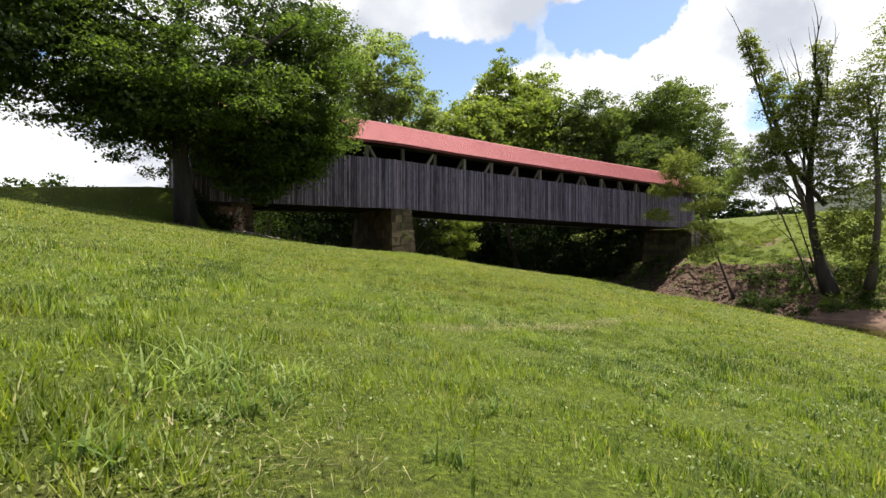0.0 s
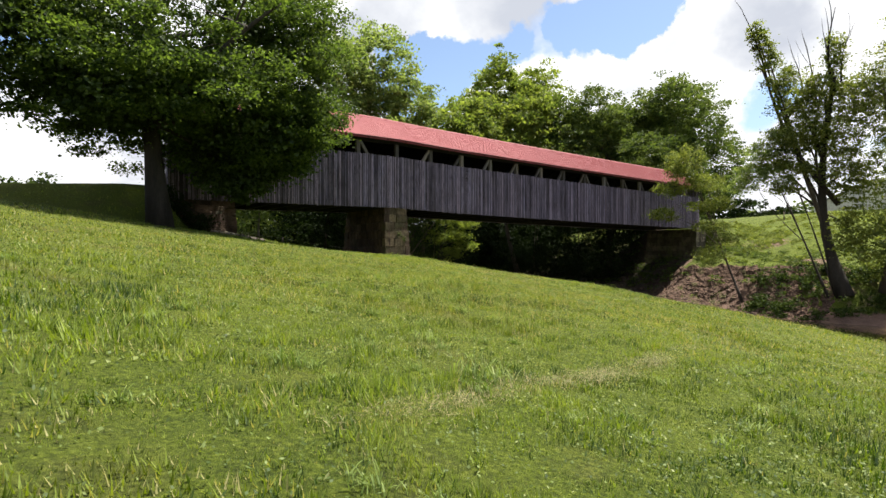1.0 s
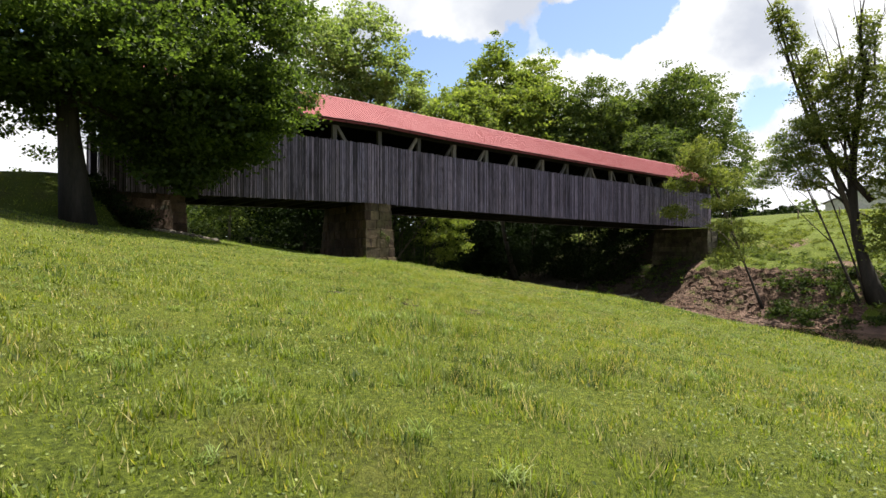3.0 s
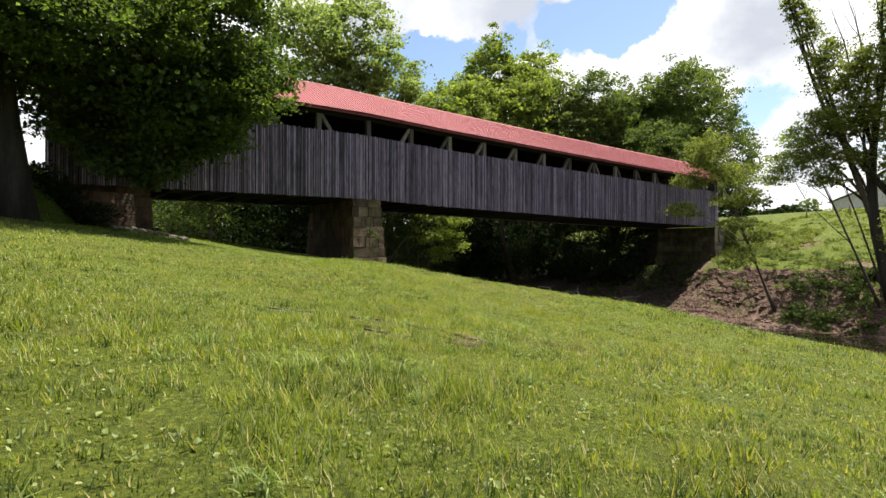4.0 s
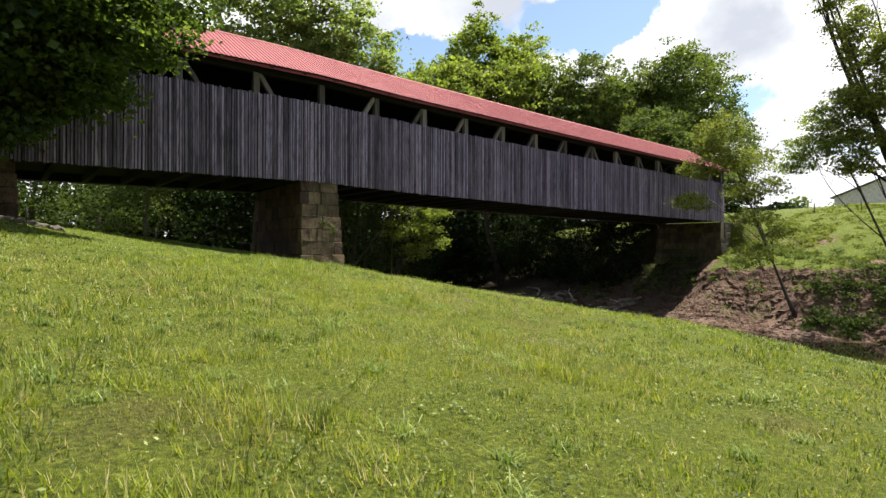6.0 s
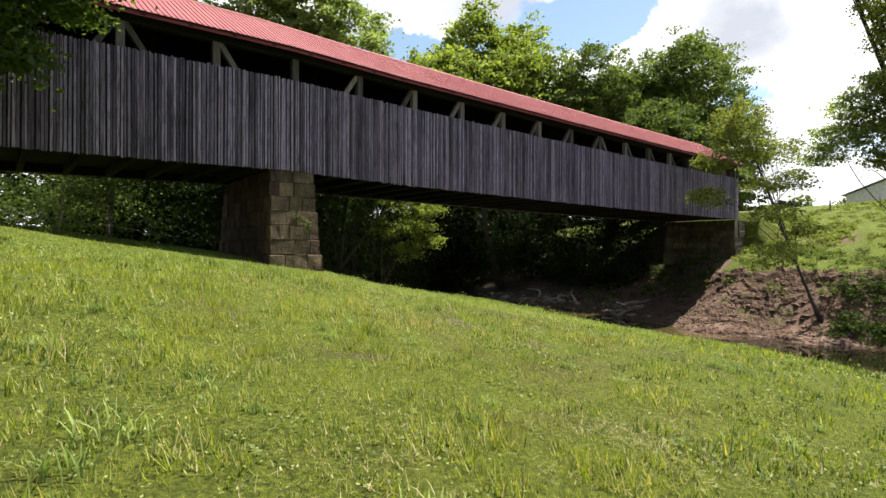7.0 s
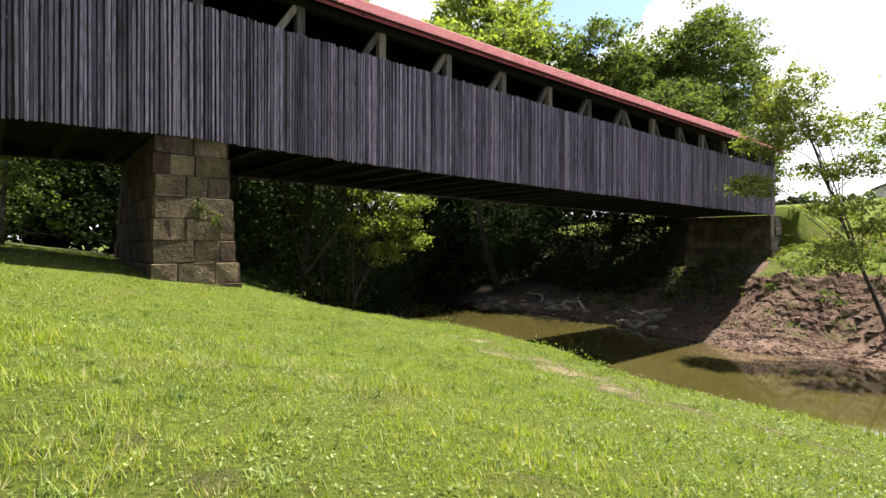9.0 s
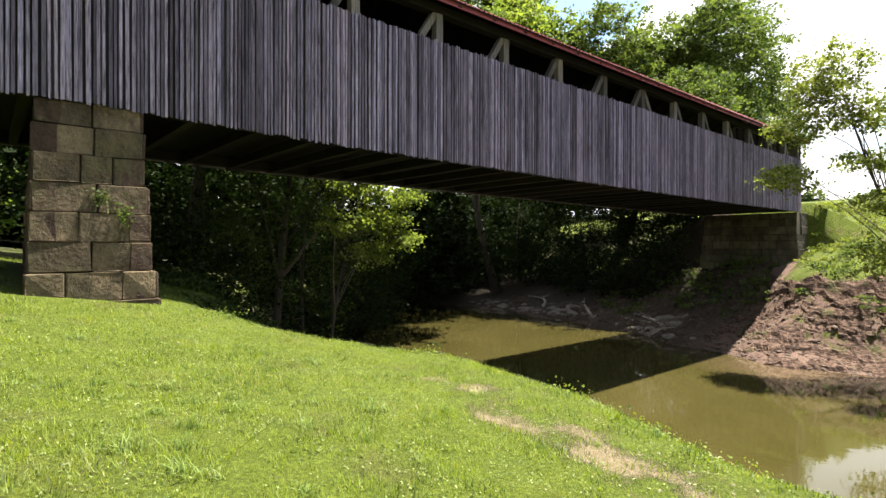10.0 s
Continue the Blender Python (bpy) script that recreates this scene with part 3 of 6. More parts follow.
def sheet_z(x, y):
    """Height of the ground's mesh itself, between its corners."""
    xs, ys, z = SHEET["xs"], SHEET["ys"], SHEET["z"]
    i, j = int(np.searchsorted(xs, x)) - 1, int(np.searchsorted(ys, y)) - 1
    u, v = (x - xs[i]) / (xs[i + 1] - xs[i]), (y - ys[j]) / (ys[j + 1] - ys[j])
    return float(z[j, i] * (1 - u) * (1 - v) + z[j, i + 1] * u * (1 - v) + z[j + 1, i] * (1 - u) * v + z[j + 1, i + 1] * u * v)


def build_ground():
    def axis(lo, hi, step, far):
        inner = np.arange(lo, hi + step / 2, step)
        out = [step]
        while sum(out) < far:
            out.append(out[-1] * 1.28)
        run = np.cumsum(out)
        return np.concatenate([lo - run[::-1], inner, hi + run])
    xs, ys = axis(-14, 84, 0.44, 2600), axis(-10, 72, 0.44, 2600)
    X, Y = np.meshgrid(xs, ys)
    Z = ground_z(X, Y)
    nx, ny = len(xs), len(ys)
    i = np.arange(ny * nx).reshape(ny, nx)
    f = np.stack([i[:-1, :-1], i[:-1, 1:], i[1:, 1:], i[1:, :-1]], -1).reshape(-1, 4)
    v = np.stack([X, Y, Z], -1).reshape(-1, 3)
    SHEET.update(xs=xs, ys=ys, z=Z)
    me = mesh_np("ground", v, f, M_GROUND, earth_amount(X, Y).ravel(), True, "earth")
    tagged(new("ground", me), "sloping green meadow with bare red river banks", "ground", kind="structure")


build_ground()


def build_water():
    ys = np.linspace(-120, 160, 57)
    v, f = [], []
    for y in ys:
        v += [(float(lip_x(y)) + 2.0, y, WATER_Z), (float(far_water_x(y)) + 2.5, y, WATER_Z)]
    for i in range(len(ys) - 1):
        f.append((2 * i, 2 * i + 1, 2 * i + 3, 2 * i + 2))
    me = mesh_np("water", np.array(v), np.array(f), M_WATER)
    tagged(new("water", me), "still muddy olive-brown river water below the bridge", "water", kind="structure")


build_water()

# ---------------------------------------------------------------- the covered bridge
bridge = tagged(empty("covered_bridge", (0, 0, 0)), "long weathered grey wooden covered bridge with a red metal roof", "covered bridge")
EAVE_UP, RIDGE_UP, SIDE_UP = 4.98, 7.42, 3.78
Y_MID = (Y_NEAR + Y_FAR) / 2
POSTS = [7.9, 10.6, 13.6, 16.65, 19.85, 23.05] + [23.05 + 3.11 * k for k in range(1, 14)] + [66.1]


def build_bridge():
    for wall, y, inner in (("near", Y_NEAR, 1), ("far", Y_FAR, -1)):
        yc = y + inner * 0.24
        for k, x in enumerate(POSTS):
            bm = bmesh.new()
            z0 = float(bridge_z(x))
            add_box(bm, (x - 0.14, yc - 0.13, z0 + 0.05), (x + 0.14, yc + 0.13, z0 + EAVE_UP - 0.1), 0.012)
            part("truss_post", bm, M_TIMBER, bridge)
        # braces rise towards the middle of each span
        for a, b in zip(POSTS, POSTS[1:]):
            mid = (a + b) / 2
            up = (mid < 16.65) if b <= 23.1 else (mid < 44.6)
            za, zb = float(bridge_z(a)), float(bridge_z(b))
            bm = bmesh.new()
            lo, hi = 0.35, EAVE_UP - 0.25
            if up:
                add_beam(bm, (a + 0.15, yc, za + lo), (b - 0.12, yc, zb + hi), 0.2, 0.2, (0, 1, 0))
            else:
                add_beam(bm, (b - 0.15, yc, zb + lo), (a + 0.12, yc, za + hi), 0.2, 0.2, (0, 1, 0))
            part("truss_brace", bm, M_TIMBER, bridge)
        for name, up, h in (("bottom_chord", 0.22, 0.36), ("top_plate", EAVE_UP - 0.14, 0.26), ("mid_rail", SIDE_UP - 0.2, 0.14)):
            bm = bmesh.new()
            yy = yc if name != "mid_rail" else y + inner * 0.07
            ww = 0.34 if name != "mid_rail" else 0.08
            xs = [X_LEFT + 0.05] + [p for p in POSTS[1:-1:2]] + [X_RIGHT - 0.05]
            add_rail(bm, [(a, yy, float(bridge_z(a)) + up) for a in xs], ww, h)
            part(name, bm, M_BEAM, bridge)
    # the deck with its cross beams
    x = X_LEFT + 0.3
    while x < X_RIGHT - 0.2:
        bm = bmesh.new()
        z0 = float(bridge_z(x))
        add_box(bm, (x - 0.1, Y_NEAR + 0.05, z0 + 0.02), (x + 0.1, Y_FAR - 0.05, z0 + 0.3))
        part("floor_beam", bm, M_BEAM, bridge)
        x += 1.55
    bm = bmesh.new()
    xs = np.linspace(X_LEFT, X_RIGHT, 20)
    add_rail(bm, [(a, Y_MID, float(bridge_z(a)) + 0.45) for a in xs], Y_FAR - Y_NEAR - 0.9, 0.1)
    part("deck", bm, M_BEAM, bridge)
    # rafters
    x = X_LEFT + 0.3
    while x < X_RIGHT - 0.1:
        for s in (-1, 1):
            bm = bmesh.new()
            z0 = float(bridge_z(x))
            half = (Y_FAR - Y_NEAR) / 2
            add_beam(bm, (x, Y_MID + s * (half + 0.42), z0 + EAVE_UP - 0.12), (x, Y_MID, z0 + RIDGE_UP - 0.14), 0.08, 0.15, (1, 0, 0))
            part("rafter", bm, M_BEAM, bridge)
        x += 1.555
    # the boards behind the far wall's gaps
    bm = bmesh.new()
    x = X_LEFT
    while x < X_RIGHT:
        z0 = float(bridge_z(x))
        add_box(bm, (x, Y_FAR - 0.012, z0), (x + 0.175, Y_FAR + 0.012, z0 + SIDE_UP))
        x += 0.185
    tagged(part("far_siding", bm, M_SIDING, bridge), kind="stuff")
    # gable boards at both ends
    for x in (X_LEFT + 0.1, X_RIGHT - 0.1):
        z0 = float(bridge_z(x))
        n = 30
        gable = empty("gable")
        gable.parent = bridge
        for k in range(n):
            ya = Y_NEAR + (Y_FAR - Y_NEAR) * k / n
            yb = ya + (Y_FAR - Y_NEAR) / n - 0.012
            t = 1 - abs((ya + yb) / 2 - Y_MID) / (Y_MID - Y_NEAR + 0.42)
            top = z0 + EAVE_UP + t * (RIDGE_UP - EAVE_UP) - 0.12
            low = z0 + 4.3 if 4 < k < n - 5 else z0 + 0.1
            bm = bmesh.new()
            add_box(bm, (x - 0.012, ya, low), (x + 0.012, yb, top))
            part("gable_board", bm, M_SIDING, gable)


build_bridge()


def build_roof():
    """Ribbed metal sheets, laid side by side from ridge to eave."""
    half = (Y_FAR - Y_NEAR) / 2 + 0.5
    rise = RIDGE_UP - EAVE_UP
    run = math.hypot(half, rise)
    W, RIBS = 0.625, 3
    prof = []
    for r in range(RIBS):
        x0 = W * r / RIBS
        p = W / RIBS
        prof += [(x0, 0.0), (x0 + p * 0.62, 0.0), (x0 + p * 0.72, 0.03), (x0 + p * 0.90, 0.03)]
    prof.append((W + 0.004, 0.0))
    v, f = [], []
    for s in (0.0, run):
        v += [(x, s, h) for x, h in prof]
    for s in (0.0, run):
        v += [(x, s, h - 0.004) for x, h in prof]
    n = len(prof)
    for i in range(n - 1):
        f.append((i, i + 1, n + i + 1, n + i))
        f.append((2 * n + i + 1, 2 * n + i, 3 * n + i, 3 * n + i + 1))
        f.append((i + 1, i, 2 * n + i, 2 * n + i + 1))
    me = mesh_np("roof_sheet", np.array(v), np.array(f), M_ROOF)
    tilt = math.degrees(math.atan2(rise, half))
    roof = empty("roof")
    roof.parent = bridge
    tagged(roof, "faded red ribbed metal roof")
    count = int(round((X_RIGHT - X_LEFT + 0.5) / W))
    r = random.Random(3)
    for k in range(count):
        x = X_LEFT - 0.25 + k * W
        z = float(bridge_z(x))
        lean = -math.degrees(math.atan2(float(bridge_z(x + W)) - z, W))
        for s in (-1, 1):
            if s < 0:
                m = pose(x, Y_MID - half, z + EAVE_UP + r.uniform(-0.006, 0.006), 0, lean, 0) @ pose(0, 0, 0, tilt, 0, 0)
            else:
                m = pose(x + W, Y_MID + half, z + EAVE_UP + r.uniform(-0.006, 0.006), 0, lean, 0) @ pose(0, 0, 0, 0, 0, 180) @ pose(0, 0, 0, tilt, 0, 0)
            share("roof_sheet", me, roof, m)
    bm = bmesh.new()
    xs = np.linspace(X_LEFT - 0.25, X_RIGHT + 0.25, 24)
    rows = []
    for x in xs:
        z = float(bridge_z(x)) + RIDGE_UP + 0.045
        rows.append([bm.verts.new(c) for c in ((x, Y_MID - 0.2, z - 0.13), (x, Y_MID, z), (x, Y_MID + 0.2, z - 0.13))])
    for r0, r1 in zip(rows, rows[1:]):
        for k in range(2):
            bm.faces.new((r0[k], r1[k], r1[k + 1], r0[k + 1]))
    part("ridge_cap", bm, M_ROOF, roof)
    # fascia boards under the eaves
    for s in (-1, 1):
        bm = bmesh.new()
        y = Y_MID + s * (half - 0.1)
        add_rail(bm, [(a, y, float(bridge_z(a)) + EAVE_UP - 0.08) for a in xs], 0.03, 0.16)
        part("fascia", bm, M_ROOF, roof)
    for s in (-1, 1):
        bm = bmesh.new()
        rows = []
        for x in xs:
            z = float(bridge_z(x))
            lo, hi = (Y_MID + s * (half - 0.02), z + EAVE_UP), (Y_MID + s * 0.01, z + RIDGE_UP)
            rows.append([bm.verts.new((x, y, zz - d)) for (y, zz), d in ((lo, 0.02), (hi, 0.02), (hi, 0.05), (lo, 0.05))])
        for r0, r1 in zip(rows, rows[1:]):
            for k in range(4):
                bm.faces.new((r0[k], r1[k], r1[(k + 1) % 4], r0[(k + 1) % 4]))
        bm.faces.new(rows[0])
        bm.faces.new(rows[-1][::-1])
        bmesh.ops.recalc_face_normals(bm, faces=bm.faces[:])
        part("roof_boarding", bm, M_BEAM, roof)


build_roof()

# ---------------------------------------------------------------- trees and shrubs


def leaf_mesh(name, centres, size, material, rand, flat=0.5, tone=None):
    """Many leaves, each a folded kite of its own size, turn and tone."""
    n = len(centres)
    d = rand.normal(size=(n, 3))
    d[:, 2] *= 0.6
    d[:, 2] -= 0.25
    d /= np.linalg.norm(d, axis=1)[:, None]
    nr = rand.normal(size=(n, 3)) * (1 - flat)
    nr[:, 2] += flat * 1.2
    s = np.cross(d, nr)
    s /= np.linalg.norm(s, axis=1)[:, None] + 1e-9
    u = np.cross(s, d)
    L = size * rand.uniform(0.6, 1.35, n)[:, None]
    W = L * rand.uniform(0.32, 0.5, n)[:, None]
    v = np.empty((n, 4, 3))
    v[:, 0] = centres - d * L * 0.5
    v[:, 1] = centres + s * W + u * W * 0.35
    v[:, 2] = centres + d * L * 0.5
    v[:, 3] = centres - s * W + u * W * 0.35
    f = np.arange(n * 4).reshape(n, 4)
    t = rand.random(n) if tone is None else np.clip(tone + rand.normal(0, 0.16, n), 0, 1)
    return mesh_np(name, v.reshape(-1, 3), f, material, np.repeat(t, 4))


def crown_points(lobes, rand, spread, ragged=0.28, hollow=0.5):
    """Leaf places in clumps, scattered through lobes (centre, radii, leaves)."""
    out, tones = [], []
    for (c, r, n) in lobes:
        c, r = np.array(c, float), np.array(r, float)
        m = int(np.clip(5.5 * np.mean(r) ** 2 / spread ** 2, 8, n / 12))
        d = rand.normal(size=(m, 3))
        d /= np.linalg.norm(d, axis=1)[:, None]
        rad = rand.random(m) ** (1 / 3.0) * (1 - hollow) + hollow * rand.random(m) ** 0.15
        lump = 1 + ragged * 2 * vnoise(d[:, 0] * 2.3 + c[0], d[:, 1] * 2.3 + d[:, 2] * 3.1 + c[1])
        lump += rand.normal(0, ragged * 0.25, m)
        p = c + d * r * (rad * lump)[:, None]
        k = n // m
        sp = spread * rand.uniform(0.35, 0.95, m)
        g = rand.normal(size=(m * k, 3)) * np.repeat(sp, k)[:, None] * np.array([1, 1, 0.42])
        g[:, 2] -= 0.22 * np.hypot(g[:, 0], g[:, 1])
        q = np.repeat(p, k, 0) + g
        out.append(q)
        tones.append(np.repeat(rand.uniform(0.2, 0.8, m), k))
    return np.concatenate(out), np.concatenate(tones)


def bend(a, b, sag, rand, n=6):
    a, b = np.array(a, float), np.array(b, float)
    L = np.linalg.norm(b - a)
    w = rand.normal(0, 0.05 * L, 3)
    pts = []
    for i in range(n + 1):
        t = i / n
        p = a + (b - a) * t + w * math.sin(math.pi * t)
        p[2] += sag * L * math.sin(math.pi * t)
        pts.append(p)
    return pts


def thicker(lobes, many, wide=1.0):
    return [(c, tuple(q * wide for q in r), int(n * many)) for c, r, n in lobes]


def sprays(lobes, each, seed):
    """Break lobes up into flat drooping sprays of leaves, denser towards the rim."""
    r = np.random.default_rng(seed)
    out = []
    for c, rad, n in lobes:
        m = max(4, int(each * np.mean(rad) ** 1.4))
        for _ in range(m):
            d = r.normal(size=3)
            d /= np.linalg.norm(d)
            p = np.array(c) + d * np.array(rad) * r.uniform(0.3, 1.08)
            w = r.uniform(0.65, 1.5)
            out.append((tuple(p), (w, w, w * r.uniform(0.22, 0.4)), max(24, int(n / m))))
    return out


def tree(name, base, trunk_top, r0, lobes, leaf, material, label, category="tree", bark=None, spread=0.5, seed=1, limbs=1, bare=(), twigs=2, hollow=0.5, flat=0.5, lean=0.03, group="", core=0, split=0):
    rand = np.random.default_rng(seed)
    bark = bark or M_BARK
    base = np.array((base[0], base[1], float(ground_z(base[0], base[1])) - 0.15))
    top = np.array(trunk_top, float)
    ob = tagged(empty(name, tuple(base)), label, category, group)

    def local(pts):
        return [tuple(np.array(p) - base) for p in pts]
    bm = bmesh.new()
    n = 9
    pts = bend(base, top, lean, rand, n)
    rad = [r0 * (1.45 if i == 0 else 1.12 if i == 1 else 1 - 0.7 * i / n) for i in range(n + 1)]
    add_tube(bm, local(pts), rad, 12)
    part("trunk", bm, bark, ob)
    for (c, r, cnt) in lobes:
        for k in range(limbs):
            t = rand.uniform(0.35, 0.95)
            i = int(t * n)
            a = np.array(pts[i])
            off = rand.normal(size=3) * np.array(r) * (0.0 if k == 0 else 0.45)
            b = np.array(c) + off
            if b[2] < a[2] - 0.5 * np.linalg.norm(b - a):
                a = np.array(pts[max(1, i - 2)])
            bm = bmesh.new()
            br = max(0.03, rad[i] * rand.uniform(0.35, 0.6))
            lp = bend(a, b, 0.10, rand)
            add_tube(bm, local(lp), [br * (1 - 0.8 * j / 6) for j in range(7)], 7)
            for w in range(twigs):
                j = 3 + w % 4
                e = np.array(lp[min(j, 6)]) + rand.normal(size=3) * np.array(r) * 0.5
                add_tube(bm, local(bend(lp[min(j, 5)], e, 0.05, rand, 4)), [br * 0.35, br * 0.28, br * 0.2, br * 0.13, br * 0.06], 5)
            part("limb", bm, bark, ob)
    for (a, b, rr) in bare:
        bm = bmesh.new()
        lp = bend(a, b, 0.03, rand, 6)
        add_tube(bm, local(lp), [rr * (1 - 0.85 * j / 6) for j in range(7)], 6)
        for w in range(5):
            j = 1 + w % 5
            e = np.array(lp[j]) + (np.array(b) - np.array(a)) * 0.35 + rand.normal(size=3) * 0.5
            add_tube(bm, local(bend(lp[j], e, 0.02, rand, 3)), [rr * 0.35, rr * 0.25, rr * 0.15, rr * 0.06], 4)
        part("dead_branch", bm, bark, ob)
    p, tone = crown_points(sprays(lobes, split, seed) if split else lobes, rand, spread, hollow=hollow)
    g = ground_z(p[:, 0], p[:, 1])
    p[:, 2] = np.maximum(p[:, 2], g + 0.1)
    crown = new("crown", leaf_mesh("crown", p - base, leaf, material, rand, flat, tone))
    crown.parent = ob
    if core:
        # leaves and twigs deep inside a dense crown, with its shade in their colour
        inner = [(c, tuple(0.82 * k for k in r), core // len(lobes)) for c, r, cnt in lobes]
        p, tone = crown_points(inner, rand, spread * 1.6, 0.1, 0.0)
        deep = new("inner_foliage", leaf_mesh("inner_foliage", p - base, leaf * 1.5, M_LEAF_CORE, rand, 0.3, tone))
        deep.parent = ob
    return ob


# the big maple beside the near end of the bridge
tree("maple_tree", (6.5, 31.6), (6.2, 31.9, 15.0), 0.47,
     thicker([((6.5, 31.8, 13.5), (6.5, 6.0, 6.0), 16200), ((12.0, 31.0, 11.2), (4.4, 4.4, 4.2), 14040), ((13.4, 31.0, 8.8), (2.6, 3.0, 2.2), 6480),
      ((11.0, 30.0, 8.2), (4.0, 3.5, 2.0), 7560), ((6.0, 28.6, 9.4), (5.2, 4.4, 2.4), 12960), ((1.0, 30.5, 10.9), (4.5, 4.5, 3.0), 9180), ((-2.6, 31.0, 9.9), (3.2, 4.0, 2.0), 4644),
      ((10.2, 31.0, 7.3), (3.4, 3.0, 1.7), 8100), ((10.3, 32.2, 5.7), (1.7, 1.3, 1.3), 3456), ((3.6, 30.5, 8.6), (3.4, 3.0, 1.7), 5400), ((-1.0, 30.5, 13.0), (4.0, 4.0, 3.6), 5400), ((12.3, 31.6, 7.0), (2.2, 2.6, 1.3), 3780), ((10.4, 33.2, 7.0), (2.6, 1.8, 1.5), 4536), ((7.0, 35.0, 9.5), (5.5, 3.0, 3.2), 7020), ((12.6, 31.5, 14.5), (3.6, 3.6, 3.4), 7020), ((6.5, 32.0, 19.0), (4.5, 4.5, 3.0), 5400), ((0.0, 31.0, 14.5), (4.5, 4.5, 4.0), 5400)], 1.35),
     0.15, M_LEAF_MAPLE, "large broad maple tree with dense dark green leaves", spread=0.36, seed=4, limbs=2, hollow=0.55, bark=M_BARK_DARK, core=56000, split=4.6)

# trees behind the bridge
tree("sycamore_tree", (30.0, 54.0), (31.0, 53.5, 22), 0.4,
     thicker([((31.0, 53, 21.5), (4.6, 4.5, 5.0), 9000), ((35.5, 53, 18.0), (2.8, 3.2, 3.6), 4000), ((26.5, 53, 20.0), (4.0, 4.0, 5.0), 6000), ((30.5, 53, 14), (6.5, 4, 4.5), 6000), ((36.5, 53.5, 14), (2.2, 2.6, 2.6), 2000)], 1.4),
     0.29, M_LEAF_PALE, "tall light green sycamore tree behind the bridge", spread=0.76, seed=7, bark=M_BARK_PALE)
tree("poplar_tree", (66.5, 66.5), (61, 66, 27), 0.4,
     thicker([((61.0, 66, 27.5), (3.6, 4, 5.6), 6500), ((70.5, 66, 28.0), (4.2, 4, 6.0), 6500), ((64, 65, 19), (9, 4, 7), 9000), ((56.0, 66, 22.5), (4.2, 4, 4.6), 5000)], 1.4),
     0.37, M_LEAF_LIGHT, "tall light green poplar tree across the river", spread=0.88, seed=9)
tree("willow_tree", (42.5, 63.0), (48, 61, 14), 0.3,
     thicker([((47.5, 61, 17.0), (4.0, 3.5, 4.6), 5000), ((52.5, 60, 15.5), (4.2, 3.5, 5.5), 5000)], 1.4), 0.32, M_LEAF_LIGHT, "rounded yellow-green willow tree behind the bridge", spread=0.72, seed=12)
tree("oak_tree", (73.0, 56.0), (72, 56, 20), 0.45,
     thicker([((71.5, 55, 22.5), (4.2, 4.5, 5.0), 5500), ((68, 56, 16.0), (5, 4, 6), 6000)], 1.4), 0.34, M_LEAF_MID, "broad green oak tree behind the bridge", spread=0.72, seed=13)
tree("oak_tree", (84.0, 50.0), (84, 50, 22), 0.5,
     thicker([((82.0, 49, 24.0), (7.0, 5.5, 6.0), 10000), ((90, 49, 23.0), (6.5, 5, 7.0), 8000), ((80, 48, 14), (9, 5, 6.5), 9000), ((97, 49, 17), (6.5, 5, 6.5), 7000), ((92, 48, 12), (6, 4, 4), 4000)], 1.4),
     0.34, M_LEAF_MID, "big rounded green oak tree beyond the bridge", spread=0.80, seed=14)

tree("oak_tree", (78.0, 57.0), (77, 56, 19), 0.4,
     thicker([((77.0, 54, 20.5), (5.0, 4.5, 5.5), 6500), ((75, 54, 13.0), (5, 4, 5), 5000)], 1.4), 0.34, M_LEAF_MID, "green oak tree behind the bridge's end", spread=0.72, seed=16)

tree("ash_tree", (73.6, 47.6), (73.4, 47.6, 14), 0.3,
     thicker([((73.0, 47.0, 14.5), (4.5, 3.6, 4.5), 6000), ((69.5, 48.5, 11.0), (3.6, 3.2, 4.0), 4500), ((76.5, 48, 11), (3.5, 3, 4), 3500)], 1.4), 0.27, M_LEAF_MID, "leafy ash tree close behind the bridge's end", spread=0.64, seed=17)

